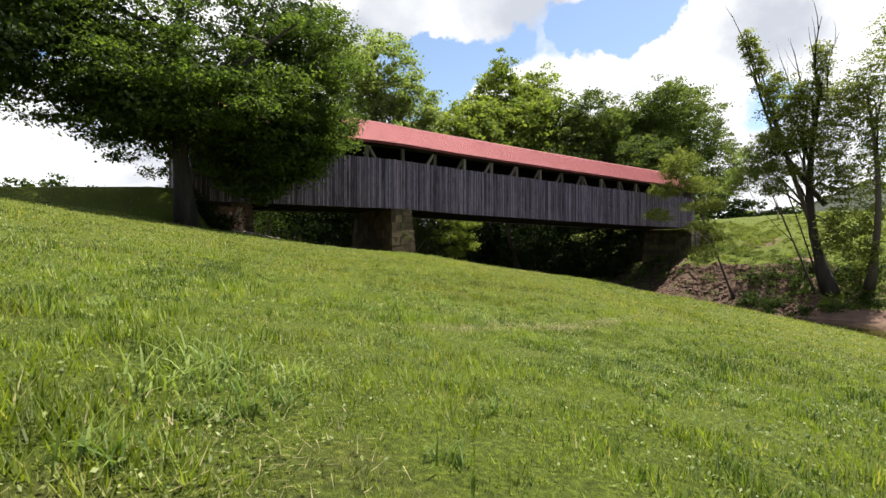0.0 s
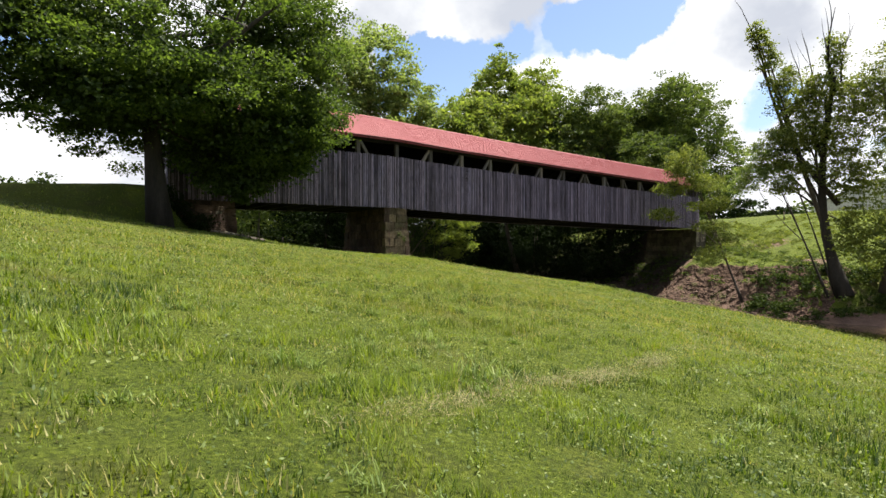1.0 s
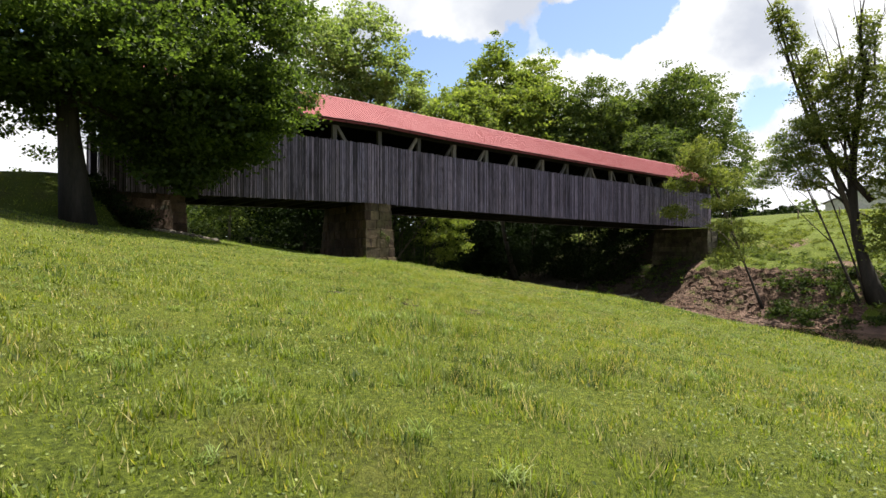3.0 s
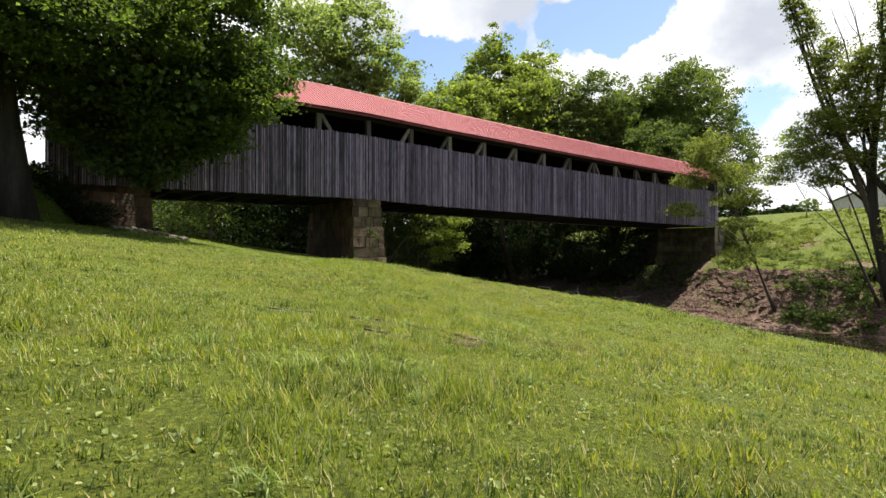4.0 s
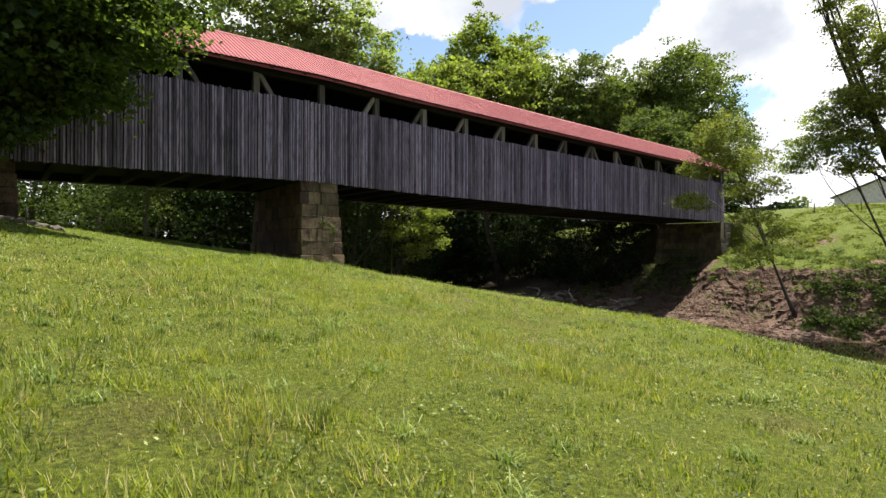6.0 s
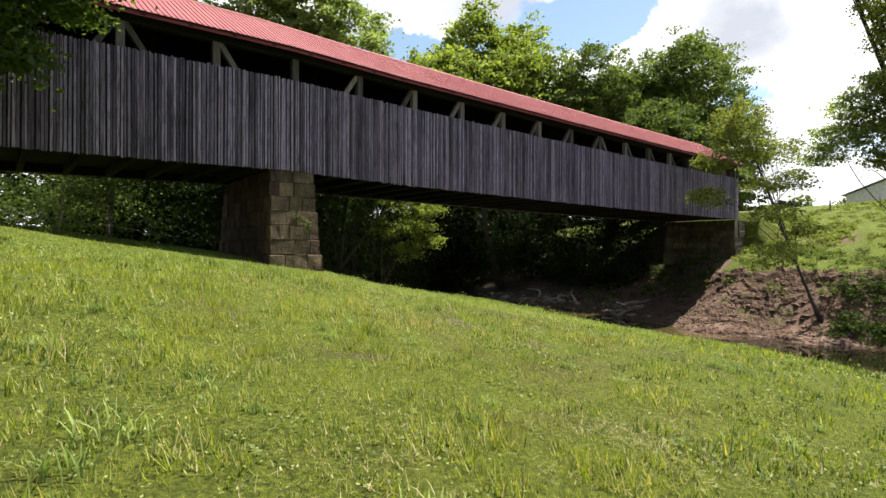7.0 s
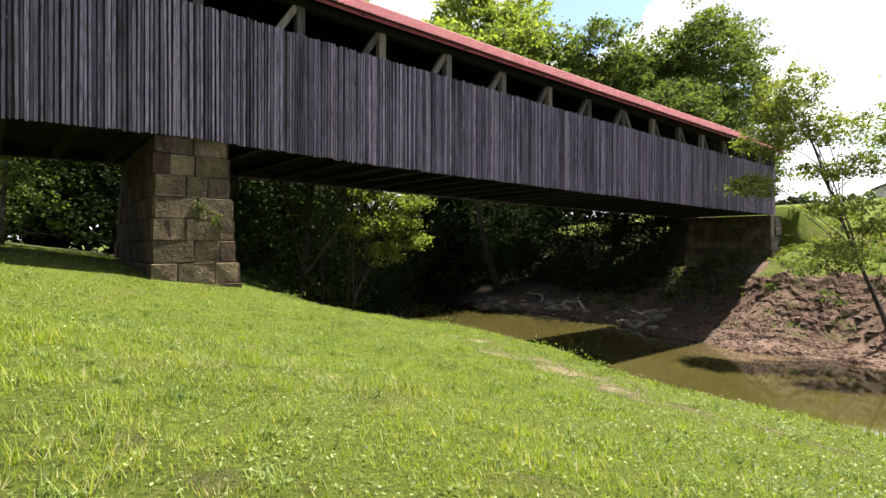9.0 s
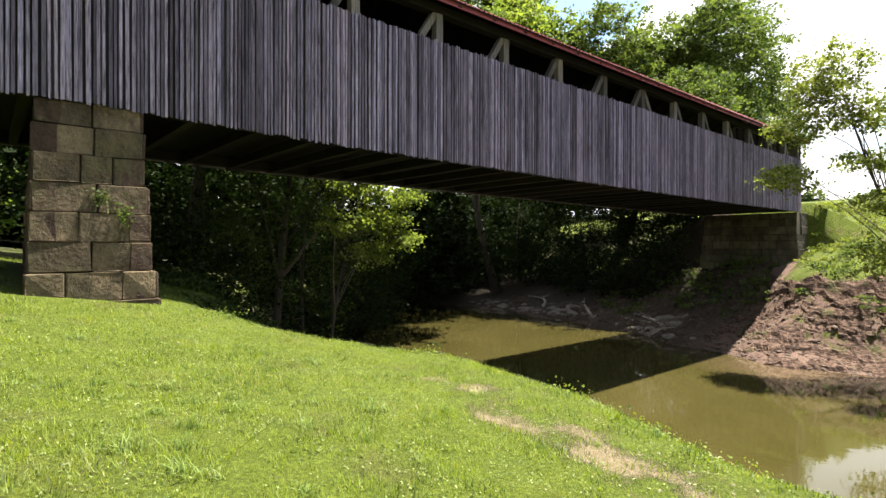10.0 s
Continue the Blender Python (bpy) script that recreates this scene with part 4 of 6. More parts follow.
# trees on the far bank, this side of the bridge
tree("riverside_tree", (59.3, 18.9), (58.6, 19.4, 17.5), 0.52,
     thicker([((58.5, 25.8, 23.0), (0.7, 0.7, 1.6), 900), ((58.5, 24.9, 20.8), (0.9, 0.9, 1.6), 1100), ((58.5, 23.6, 18.0), (1.5, 1.4, 1.8), 1500), ((58.5, 22.2, 15.6), (2.3, 2.3, 2.0), 2600),
      ((58.5, 20.2, 16.4), (1.9, 1.9, 2.1), 2100), ((58.5, 19.3, 19.6), (0.8, 0.8, 2.2), 1000), ((58.4, 22.0, 12.6), (2.9, 3.0, 1.8), 3600), ((58.5, 19.2, 12.6), (2.4, 2.6, 2.6), 3200),
      ((58.2, 24.6, 10.2), (1.8, 2.2, 0.9), 1600), ((58.5, 18.6, 8.6), (1.6, 1.8, 2.6), 2300), ((59.0, 18.6, 4.0), (1.1, 1.3, 2.8), 1700), ((58.5, 17.4, 15.5), (2.0, 2.0, 2.2), 1800), ((58.4, 22.0, 9.4), (1.9, 1.9, 1.0), 1100), ((58.3, 23.4, 7.8), (1.2, 1.6, 0.6), 600)], 1.5),
     0.19, M_LEAF_OLIVE, "ivy-covered riverside tree with bare broken top branches", spread=0.42, seed=21, limbs=1, hollow=0.1, bark=M_BARK_DARK,
     bare=[((58.8, 19.2, 6.0), (58.5, 26.1, 24.6), 0.26), ((58.6, 19.4, 16.0), (58.5, 19.3, 23.6), 0.17), ((58.5, 20.8, 15.5), (58.6, 21.8, 21.4), 0.09), ((58.5, 21.8, 16.0), (58.4, 22.9, 20.8), 0.07), ((58.5, 18.9, 16.5), (58.6, 18.0, 21.6), 0.08)])
tree("riverside_tree", (60.6, 16.4), (59.6, 16.2, 16.0), 0.34,
     thicker([((59.5, 15.8, 15.8), (2.8, 2.6, 3.6), 3400), ((60, 16.0, 8.0), (2.4, 2.2, 4.0), 3000), ((59.5, 13.8, 20), (2.4, 2.4, 3.0), 1700), ((59.6, 16.6, 2.6), (1.9, 1.7, 3.2), 2300), ((58.8, 15.0, 11.5), (2.2, 2.0, 2.4), 1600)], 1.5),
     0.19, M_LEAF_OLIVE, "tall leafy tree on the far river bank", spread=0.45, seed=22, hollow=0.1, bark=M_BARK_DARK)
tree("leaning_tree", (58.9, 20.0), (57.6, 25.3, 11.9), 0.10,
     thicker([((57.6, 25.0, 11.4), (1.5, 1.6, 0.9), 1300), ((57.3, 25.6, 9.4), (2.0, 2.3, 1.0), 1900), ((57.4, 26.6, 8.2), (1.3, 1.6, 0.7), 900), ((57.8, 23.6, 8.6), (1.5, 1.6, 0.7), 900), ((57.8, 23.8, 12.6), (1.3, 1.7, 0.8), 900)], 1.2), 0.17, M_LEAF_PALE, "thin leaning tree over the river bank", spread=0.42, seed=23, hollow=0.1, bark=M_BARK_DARK)
tree("leaning_tree", (59.2, 19.6), (58.0, 23.2, 10.8), 0.09,
     [((58.0, 23.1, 11.4), (1.3, 1.4, 0.9), 1000)], 0.18, M_LEAF_MID, "thin dark leaning stem beside the riverside tree", spread=0.42, seed=25, hollow=0.1, bark=M_BARK_DARK)
tree("sapling", (57.3, 26.8), (54.6, 30.6, 9.8), 0.12,
     thicker([((54.6, 31.0, 11.2), (1.5, 1.6, 1.3), 1800), ((54.4, 30.8, 9.4), (1.7, 1.9, 1.2), 1800), ((53.8, 32.4, 8.2), (1.4, 1.3, 0.9), 1200), ((53.0, 32.4, 5.6), (1.5, 1.5, 0.7), 1400), ((54.8, 28.7, 8.6), (1.6, 1.4, 0.9), 1300), ((55.2, 27.8, 6.6), (1.5, 1.3, 0.7), 900), ((54.8, 29.6, 6.4), (1.6, 1.5, 0.6), 900), ((54.8, 28.8, 4.4), (1.9, 1.5, 0.6), 1100), ((54.8, 28.9, 1.6), (1.8, 1.4, 0.9), 1200), ((55.8, 27.4, 3.2), (1.3, 1.1, 0.6), 600), ((54.2, 31.6, 10.2), (1.5, 1.4, 1.0), 1000)], 1.15),
     0.16, M_LEAF_OLIVE, "slender leaning sapling with light green leaves", spread=0.4, seed=24, limbs=2, hollow=0.15)

# undergrowth and small trees below and beyond the bridge
SHRUBS = [  # place, height, radius, leaves, material, label
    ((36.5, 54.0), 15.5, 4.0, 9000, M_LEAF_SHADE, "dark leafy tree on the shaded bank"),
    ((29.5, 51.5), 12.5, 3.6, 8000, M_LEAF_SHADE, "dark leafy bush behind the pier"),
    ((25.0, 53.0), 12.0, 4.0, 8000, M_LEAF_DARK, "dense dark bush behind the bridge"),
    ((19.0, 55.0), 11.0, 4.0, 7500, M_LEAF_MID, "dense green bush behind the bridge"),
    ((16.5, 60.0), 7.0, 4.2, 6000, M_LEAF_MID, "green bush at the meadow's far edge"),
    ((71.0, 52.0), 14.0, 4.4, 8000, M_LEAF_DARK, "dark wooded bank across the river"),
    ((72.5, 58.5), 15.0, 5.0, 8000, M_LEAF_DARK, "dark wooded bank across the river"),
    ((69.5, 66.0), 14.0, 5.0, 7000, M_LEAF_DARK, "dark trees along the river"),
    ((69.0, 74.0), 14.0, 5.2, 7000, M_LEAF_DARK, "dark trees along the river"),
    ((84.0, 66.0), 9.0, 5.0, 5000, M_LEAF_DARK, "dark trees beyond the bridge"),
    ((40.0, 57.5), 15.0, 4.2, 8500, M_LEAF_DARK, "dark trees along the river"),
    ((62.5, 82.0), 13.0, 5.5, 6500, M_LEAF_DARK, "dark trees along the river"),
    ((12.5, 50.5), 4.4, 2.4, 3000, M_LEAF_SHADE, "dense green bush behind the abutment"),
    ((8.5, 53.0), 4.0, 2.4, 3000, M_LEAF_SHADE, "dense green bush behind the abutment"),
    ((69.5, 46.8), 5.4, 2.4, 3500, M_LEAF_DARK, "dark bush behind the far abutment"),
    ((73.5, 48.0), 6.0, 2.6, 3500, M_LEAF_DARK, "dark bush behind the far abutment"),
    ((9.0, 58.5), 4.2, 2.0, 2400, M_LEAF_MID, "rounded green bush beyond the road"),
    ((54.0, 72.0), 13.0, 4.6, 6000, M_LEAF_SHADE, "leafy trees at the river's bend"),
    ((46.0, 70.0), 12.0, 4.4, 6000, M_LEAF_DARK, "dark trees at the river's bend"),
]
tree("sapling", (35.2, 48.6), (37.2, 47.4, 6.2), 0.09,
     thicker([((36.0, 47.4, 5.6), (1.9, 1.3, 0.8), 1500), ((38.2, 47.2, 4.9), (1.9, 1.3, 0.7), 1500), ((37.4, 47.2, 3.5), (1.8, 1.3, 0.7), 1400), ((38.8, 47.0, 2.6), (1.3, 1.1, 0.6), 800), ((37.0, 47.3, 1.7), (1.3, 1.1, 0.7), 900), ((35.2, 47.6, 3.4), (1.2, 1.1, 0.8), 700)], 1.0),
     0.17, M_LEAF_LIGHT, "bright green sapling leaning over the water", spread=0.42, seed=52, limbs=2, hollow=0.1)
# two added trees with crowns hidden behind the bridge, to shade the banks
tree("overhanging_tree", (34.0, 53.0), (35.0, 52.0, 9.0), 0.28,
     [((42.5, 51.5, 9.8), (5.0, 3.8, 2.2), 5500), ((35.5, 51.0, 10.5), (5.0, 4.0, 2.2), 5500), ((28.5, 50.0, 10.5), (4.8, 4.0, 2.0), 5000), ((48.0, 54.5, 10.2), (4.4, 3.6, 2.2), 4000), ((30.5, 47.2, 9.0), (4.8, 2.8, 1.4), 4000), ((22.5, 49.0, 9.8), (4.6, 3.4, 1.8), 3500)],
     0.5, M_LEAF_DARK, "added spreading tree, hidden by the bridge, that shades the river bank", spread=1.2, seed=39, hollow=0.1)
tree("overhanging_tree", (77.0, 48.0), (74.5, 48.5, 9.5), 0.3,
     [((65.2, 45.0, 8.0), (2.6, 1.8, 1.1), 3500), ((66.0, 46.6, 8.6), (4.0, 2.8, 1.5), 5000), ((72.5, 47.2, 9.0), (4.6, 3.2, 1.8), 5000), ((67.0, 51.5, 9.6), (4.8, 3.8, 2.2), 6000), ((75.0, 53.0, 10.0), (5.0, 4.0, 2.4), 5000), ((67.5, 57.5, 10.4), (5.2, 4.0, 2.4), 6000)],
     0.6, M_LEAF_DARK, "added leafy tree, hidden by the bridge, that shades the far bank", spread=1.2, seed=40, hollow=0.1)
for i, ((sx, sy), h, r, cnt, mt, lab) in enumerate(SHRUBS):
    gz = float(ground_z(sx, sy))
    a, b = 0.6 * r * math.sin(i * 2.1), 0.5 * r * math.cos(i * 1.7)
    tree("small_tree", (sx, sy), (sx + 0.3, sy, gz + h * 0.7), 0.14,
         [((sx + a * 0.4, sy, gz + h * 0.76), (r * 0.8, r * 0.8, h * 0.22), cnt // 3), ((sx + a, sy - 0.3 * r, gz + h * 0.45), (r, r, h * 0.2), cnt // 3),
          ((sx - b, sy - 0.2 * r, gz + h * 0.22), (r * 1.1, r, h * 0.2), cnt // 3)],
         0.17 if i < 4 else 0.21, mt, lab, "tree", seed=40 + i, spread=0.75, hollow=0.4)


def far_woods(name, spots, label, leaf=0.9, material=None, seed=3, spread=1.2):
    rand = np.random.default_rng(seed)
    lobes = []
    for (x, y, h, r, cnt) in spots:
        z = float(ground_z(x, y))
        lobes.append(((x, y, z + h * 0.52), (r, r, h * 0.5), cnt))
    p, tone = crown_points(lobes, rand, spread, hollow=0.5)
    p[:, 2] = np.maximum(p[:, 2], ground_z(p[:, 0], p[:, 1]) + 0.1)
    tagged(new(name, leaf_mesh(name, p, leaf, material or M_LEAF_MID, rand, 0.4, tone)), label, "trees", kind="stuff")


wr = random.Random(8)
far_woods("far_woods", [(-48 + 5.2 * i + wr.uniform(-2, 2), 150 + wr.uniform(-6, 6), wr.uniform(11.0, 13.8), wr.uniform(3.5, 5.5), 1500) for i in range(15)],
          "distant green trees on the horizon", 0.7, M_LEAF_SHADE)
far_woods("far_woods", [(190 + 3 * i + wr.uniform(-3, 3), 125 - 5.5 * i + wr.uniform(-5, 5), wr.uniform(6, 11), wr.uniform(5, 8), 800) for i in range(14)],
          "distant green trees on the hill", 1.1, seed=5)
far_woods("far_woods", [(172, 85, 9, 5, 700), (170, 80, 9.5, 4.5, 700), (171, 75.5, 9.5, 4.5, 700), (168, 70.5, 5, 3.5, 500), (168, 65, 5.5, 3.2, 500), (170, 60, 4, 3, 400)],
          "dark clump of trees beyond the hillside", 0.9, M_LEAF_DARK, seed=12)
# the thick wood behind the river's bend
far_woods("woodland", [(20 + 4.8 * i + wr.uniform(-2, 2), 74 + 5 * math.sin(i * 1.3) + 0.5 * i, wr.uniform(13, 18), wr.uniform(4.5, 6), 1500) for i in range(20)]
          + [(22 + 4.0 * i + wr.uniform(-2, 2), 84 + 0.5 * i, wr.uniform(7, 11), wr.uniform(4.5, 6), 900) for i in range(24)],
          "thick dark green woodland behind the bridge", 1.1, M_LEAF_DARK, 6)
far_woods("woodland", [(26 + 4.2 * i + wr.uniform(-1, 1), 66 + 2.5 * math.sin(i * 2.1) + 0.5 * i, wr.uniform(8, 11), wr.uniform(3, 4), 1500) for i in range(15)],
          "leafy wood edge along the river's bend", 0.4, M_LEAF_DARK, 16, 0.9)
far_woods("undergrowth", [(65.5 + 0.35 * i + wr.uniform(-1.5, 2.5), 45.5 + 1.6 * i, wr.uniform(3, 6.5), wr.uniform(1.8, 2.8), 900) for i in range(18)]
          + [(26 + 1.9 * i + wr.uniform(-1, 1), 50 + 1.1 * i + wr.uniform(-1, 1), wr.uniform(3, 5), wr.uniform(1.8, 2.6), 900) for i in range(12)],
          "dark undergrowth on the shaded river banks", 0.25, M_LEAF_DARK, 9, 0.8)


def tree_line(label, material, x0, x1, step, tops, leaves, leaf, seed):
    """The upper crowns of a close row of trees that rise over the bridge's roof."""
    r = random.Random(seed)
    rand = np.random.default_rng(seed)
    lobes, x = [], x0
    while x < x1:
        top = float(np.interp(x, *tops)) - r.uniform(0.5, 3.0)
        w = r.uniform(2.3, 3.6)
        y = 61 + r.uniform(-2.5, 2.5)
        lobes.append(((x, y, top - 4.2), (w, w, 4.2), leaves))
        lobes.append(((x + r.uniform(-1, 1), y, top - 9.5), (w * 1.25, w, 4.5), leaves // 2))
        x += step * r.uniform(0.8, 1.2)
    p, tone = crown_points(lobes, rand, 0.85, hollow=0.45)
    tagged(new("woodland", leaf_mesh("woodland", p, leaf, material, rand, 0.4, tone)), label, "trees", kind="stuff")


TOPS = ([44, 50, 55, 61, 68, 71, 79, 91, 102, 112, 119], [21.5, 24.5, 27.5, 29, 29.5, 27.5, 28.5, 31, 33.5, 33, 28])
tree_line("light green woodland trees just behind the bridge roof", M_LEAF_LIGHT, 44, 70, 3.6, TOPS, 3000, 0.42, 15)
tree_line("green woodland trees beyond the bridge's far end", M_LEAF_MID, 69, 106, 4.2, TOPS, 3000, 0.46, 18)

# ---------------------------------------------------------------- small things near and far


def build_barn():
    ob = tagged(empty("barn", (110.0, 38.4, float(ground_z(110, 34)) - 0.5)), "grey metal barn with a low gable on the hilltop", "barn")
    ridge, eave, wide = 5.6, 2.0, 18.0
    bm = bmesh.new()
    prof = [(0, -0.4), (0, eave), (-wide / 2, ridge), (-wide, eave), (-wide, -0.4)]
    a = [bm.verts.new((0, y, z)) for y, z in prof]
    b = [bm.verts.new((24, y, z)) for y, z in prof]
    bm.faces.new(a)
    bm.faces.new(b[::-1])
    for k in range(5):
        bm.faces.new((a[k], b[k], b[(k + 1) % 5], a[(k + 1) % 5]))
    part("wall", bm, M_BARN, ob)
    for s in (0, 1):
        y0, y1 = (0.5, -wide / 2) if s == 0 else (-wide - 0.5, -wide / 2)
        bm = bmesh.new()
        q = [(-0.5, y0, eave - 0.05), (24.5, y0, eave - 0.05), (24.5, y1, ridge + 0.14), (-0.5, y1, ridge + 0.14)]
        up = [bm.verts.new((x, y, z + 0.06)) for x, y, z in q]
        dn = [bm.verts.new((x, y, z - 0.04)) for x, y, z in q]
        bm.faces.new(up)
        bm.faces.new(dn[::-1])
        for k in range(4):
            bm.faces.new((up[k], up[(k + 1) % 4], dn[(k + 1) % 4], dn[k]))
        part("roof", bm, M_BARN_ROOF, ob)


build_barn()


def rock_mesh(seed, material):
    r = random.Random(seed)
    bm = bmesh.new()
    bmesh.ops.create_icosphere(bm, subdivisions=1, radius=0.5)
    for v in bm.verts:
        v.co *= r.uniform(0.7, 1.15)
        v.co.z *= 0.55
    me = bpy.data.meshes.new("rock")
    bm.to_mesh(me)
    bm.free()
    me.materials.append(material)
    return me


def rubble(name, label, n, place, lo, hi, material, seed):
    """Loose stones, too many to count, as one mesh."""
    r = random.Random(seed)
    base = [rock_mesh(seed + k, material) for k in range(5)]
    tmpl = []
    for me in base:
        co = np.empty(len(me.vertices) * 3)
        me.vertices.foreach_get("co", co)
        tmpl.append((co.reshape(-1, 3), np.array([list(p.vertices) for p in me.polygons])))
        bpy.data.meshes.remove(me)
    V, F, off = [], [], 0
    for _ in range(n):
        x, y = place(r)
        s = lo + (hi - lo) * r.random() ** 2.5
        v, f = r.choice(tmpl)
        a = r.uniform(0, 6.28)
        c, d = math.cos(a), math.sin(a)
        w = v * s * np.array([r.uniform(0.8, 1.6), r.uniform(0.7, 1.1), r.uniform(0.5, 0.9)])
        w = np.stack([w[:, 0] * c - w[:, 1] * d, w[:, 0] * d + w[:, 1] * c, w[:, 2]], -1)
        w += np.array([x, y, float(ground_z(x, y)) - 0.08 * s])
        V.append(w)
        F.append(f + off)
        off += len(v)
    me = mesh_np(name, np.concatenate(V), np.concatenate(F), material)
    tagged(new(name, me), label, "rocks", kind="stuff")


def on_far_bank(r):
    y = r.uniform(22, 64)
    return float(far_water_x(y)) + min(abs(r.gauss(0, 3.0 if y < 36 else 3.6)), 6.0) - 0.2, y


def on_toe(r):
    y = r.uniform(22, 70)
    return float(far_water_x(y)) + abs(r.gauss(0, 0.5)) - 0.3, y


def on_slope(r):
    y = r.uniform(24, 37)
    return float(far_water_x(y)) + r.uniform(0.0, 6.2), y


def on_ledge(r):
    y = r.uniform(39, 66)
    return float(far_water_x(y)) + r.uniform(-0.2, 3.6), y


rubble("bank_rubble", "broken reddish rocks and clods on the far bank", 2400, on_far_bank, 0.08, 0.6, M_MUDROCK, 31)
rubble("bank_shale", "small broken shale on the sunlit cut bank", 1500, on_slope, 0.05, 0.3, M_MUDROCK, 36)
rubble("shore_stones", "flat muddy stones along the waterline", 620, on_toe, 0.08, 0.6, M_MUDROCK, 32)
rubble("shore_ledges", "flat pale rock slabs on the muddy shore upstream", 150, on_ledge, 0.4, 1.7, M_SLAB, 34)
rubble("path_gravel", "pale gravel on the trodden path", 500, lambda r: (26.45 + r.gauss(0, 0.35), r.uniform(22, 28.5)), 0.015, 0.06, M_ROCK, 33)


def driftwood(a, b, r0, seed):
    rand = np.random.default_rng(seed)
    ob = tagged(empty("driftwood_log", (0, 0, 0)), "bleached driftwood log on the muddy bank", "log")
    bm = bmesh.new()
    p = bend((a[0], a[1], float(ground_z(*a)) + r0), (b[0], b[1], float(ground_z(*b)) + r0), 0.02, rand)
    add_tube(bm, p, [r0 * (1 - 0.6 * j / 6) for j in range(7)], 8)
    part("stem", bm, M_BARK_PALE, ob)
    for k in (2, 4):
        bm = bmesh.new()
        e = np.array(p[k]) + rand.normal(size=3) * 0.5 + np.array((0, 0, 0.4))
        add_tube(bm, bend(p[k], e, 0.02, rand, 4), [r0 * 0.4, r0 * 0.3, r0 * 0.22, r0 * 0.14, r0 * 0.06], 6)
        part("branch", bm, M_BARK_PALE, ob)


driftwood((61.0, 50.0), (64.0, 53.0), 0.16, 1)
driftwood((59.5, 43.0), (61.5, 46.5), 0.12, 2)
driftwood((62.0, 56.0), (64.5, 60.0), 0.14, 3)


def weeds(name, label, spots, leaf, material, seed):
    """Low leafy plants in clumps."""
    rand = np.random.default_rng(seed)
    lobes = [((x, y, float(ground_z(x, y)) + h * 0.45), (r, r, h * 0.5), n) for x, y, h, r, n in spots]
    p, tone = crown_points(lobes, rand, 0.22, hollow=0.2)
    p[:, 2] = np.maximum(p[:, 2], ground_z(p[:, 0], p[:, 1]) + 0.02)
    tagged(new(name, leaf_mesh(name, p, leaf, material, rand, 0.3, tone)), label, "weeds", kind="stuff")


pr = random.Random(41)
lip = []
for k in range(26):
    y = pr.uniform(8, 36)
    lip.append((float(lip_x(y)) + pr.uniform(0.2, 2.0), y, pr.uniform(0.1, 0.28), pr.uniform(0.15, 0.4), 80))
weeds("edge_weeds", "rank green weeds along the meadow's edge", lip, 0.05, M_GRASS, 51)
bank = []
for k in range(90):
    y = pr.uniform(14, 34)
    bank.append((float(far_water_x(y)) + pr.uniform(4.5 if y > 26 else 2.5, 13.0), y, pr.uniform(0.2, 0.6), pr.uniform(0.4, 1.2), 110))
# bramble spots; their dark leaf tint also stands for the riverside trees' shade
shade = []
for k in range(60):
    y = pr.uniform(13, 26)
    shade.append((float(far_water_x(y)) + pr.uniform(0.8, 7.0), y, pr.uniform(0.4, 1.1), pr.uniform(0.6, 1.3), 230))
# brush with near-black leaves that also hold the maple's shade
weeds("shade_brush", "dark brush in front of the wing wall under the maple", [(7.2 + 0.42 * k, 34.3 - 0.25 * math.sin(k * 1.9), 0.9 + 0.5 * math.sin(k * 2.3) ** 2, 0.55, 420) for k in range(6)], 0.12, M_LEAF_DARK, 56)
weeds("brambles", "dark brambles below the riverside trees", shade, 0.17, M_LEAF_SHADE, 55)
for k in range(110):
    y = pr.uniform(36, 52)
    bank.append((float(far_water_x(y)) + pr.uniform(4.0, 11.0), y, pr.uniform(0.2, 0.7), pr.uniform(0.4, 1.1), 90))
weeds("bank_weeds", "tangled weeds and brambles on the far bank", bank, 0.15, M_LEAF_MID, 52)
tuft = []
for k in range(9):
    tuft.append((44.5 + pr.uniform(-4, 5) , 50 + pr.uniform(-3, 6), pr.uniform(0.5, 1.2), pr.uniform(0.4, 0.8), 260))
tuft += [(35.0, 44.0, 0.7, 0.7, 300), (33.0, 43.0, 0.6, 0.8, 300), (31.0, 41.5, 0.5, 0.7, 250)]
for k in range(34):
    tuft.append((pr.uniform(25.5, 36), pr.uniform(37, 47), pr.uniform(0.3, 0.9), pr.uniform(0.4, 0.9), 170))
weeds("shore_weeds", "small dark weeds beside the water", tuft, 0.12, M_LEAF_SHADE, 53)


hill = []
for k in range(420):
    x, y = pr.uniform(62, 98), pr.uniform(14, 36)
    if x > float(far_water_x(y)) + 6:
        hill.append((x, y, pr.uniform(0.1, 0.35), pr.uniform(0.3, 1.0), 52))
for k in range(90):
    hill.append((pr.uniform(66.5, 77), pr.uniform(29, 36), pr.uniform(0.2, 0.5), pr.uniform(0.4, 0.9), 60))
weeds("hill_grass", "rough green grass and weeds on the hillside", hill, 0.17, M_LEAF_OLIVE, 57)

ros = []
for k in range(170):
    d, l = pr.uniform(3, 44), pr.gauss(0, 5.5)
    x, y = d * 0.643 + l * 0.766, d * 0.766 - l * 0.643
    if x < float(lip_x(y)) - 0.5 and y < 34:
        ros.append((x, y, pr.uniform(0.05, 0.12), pr.uniform(0.1, 0.3), 40))
weeds("meadow_weeds", "small pale green weeds scattered through the meadow", ros, 0.036, M_WEED, 54)


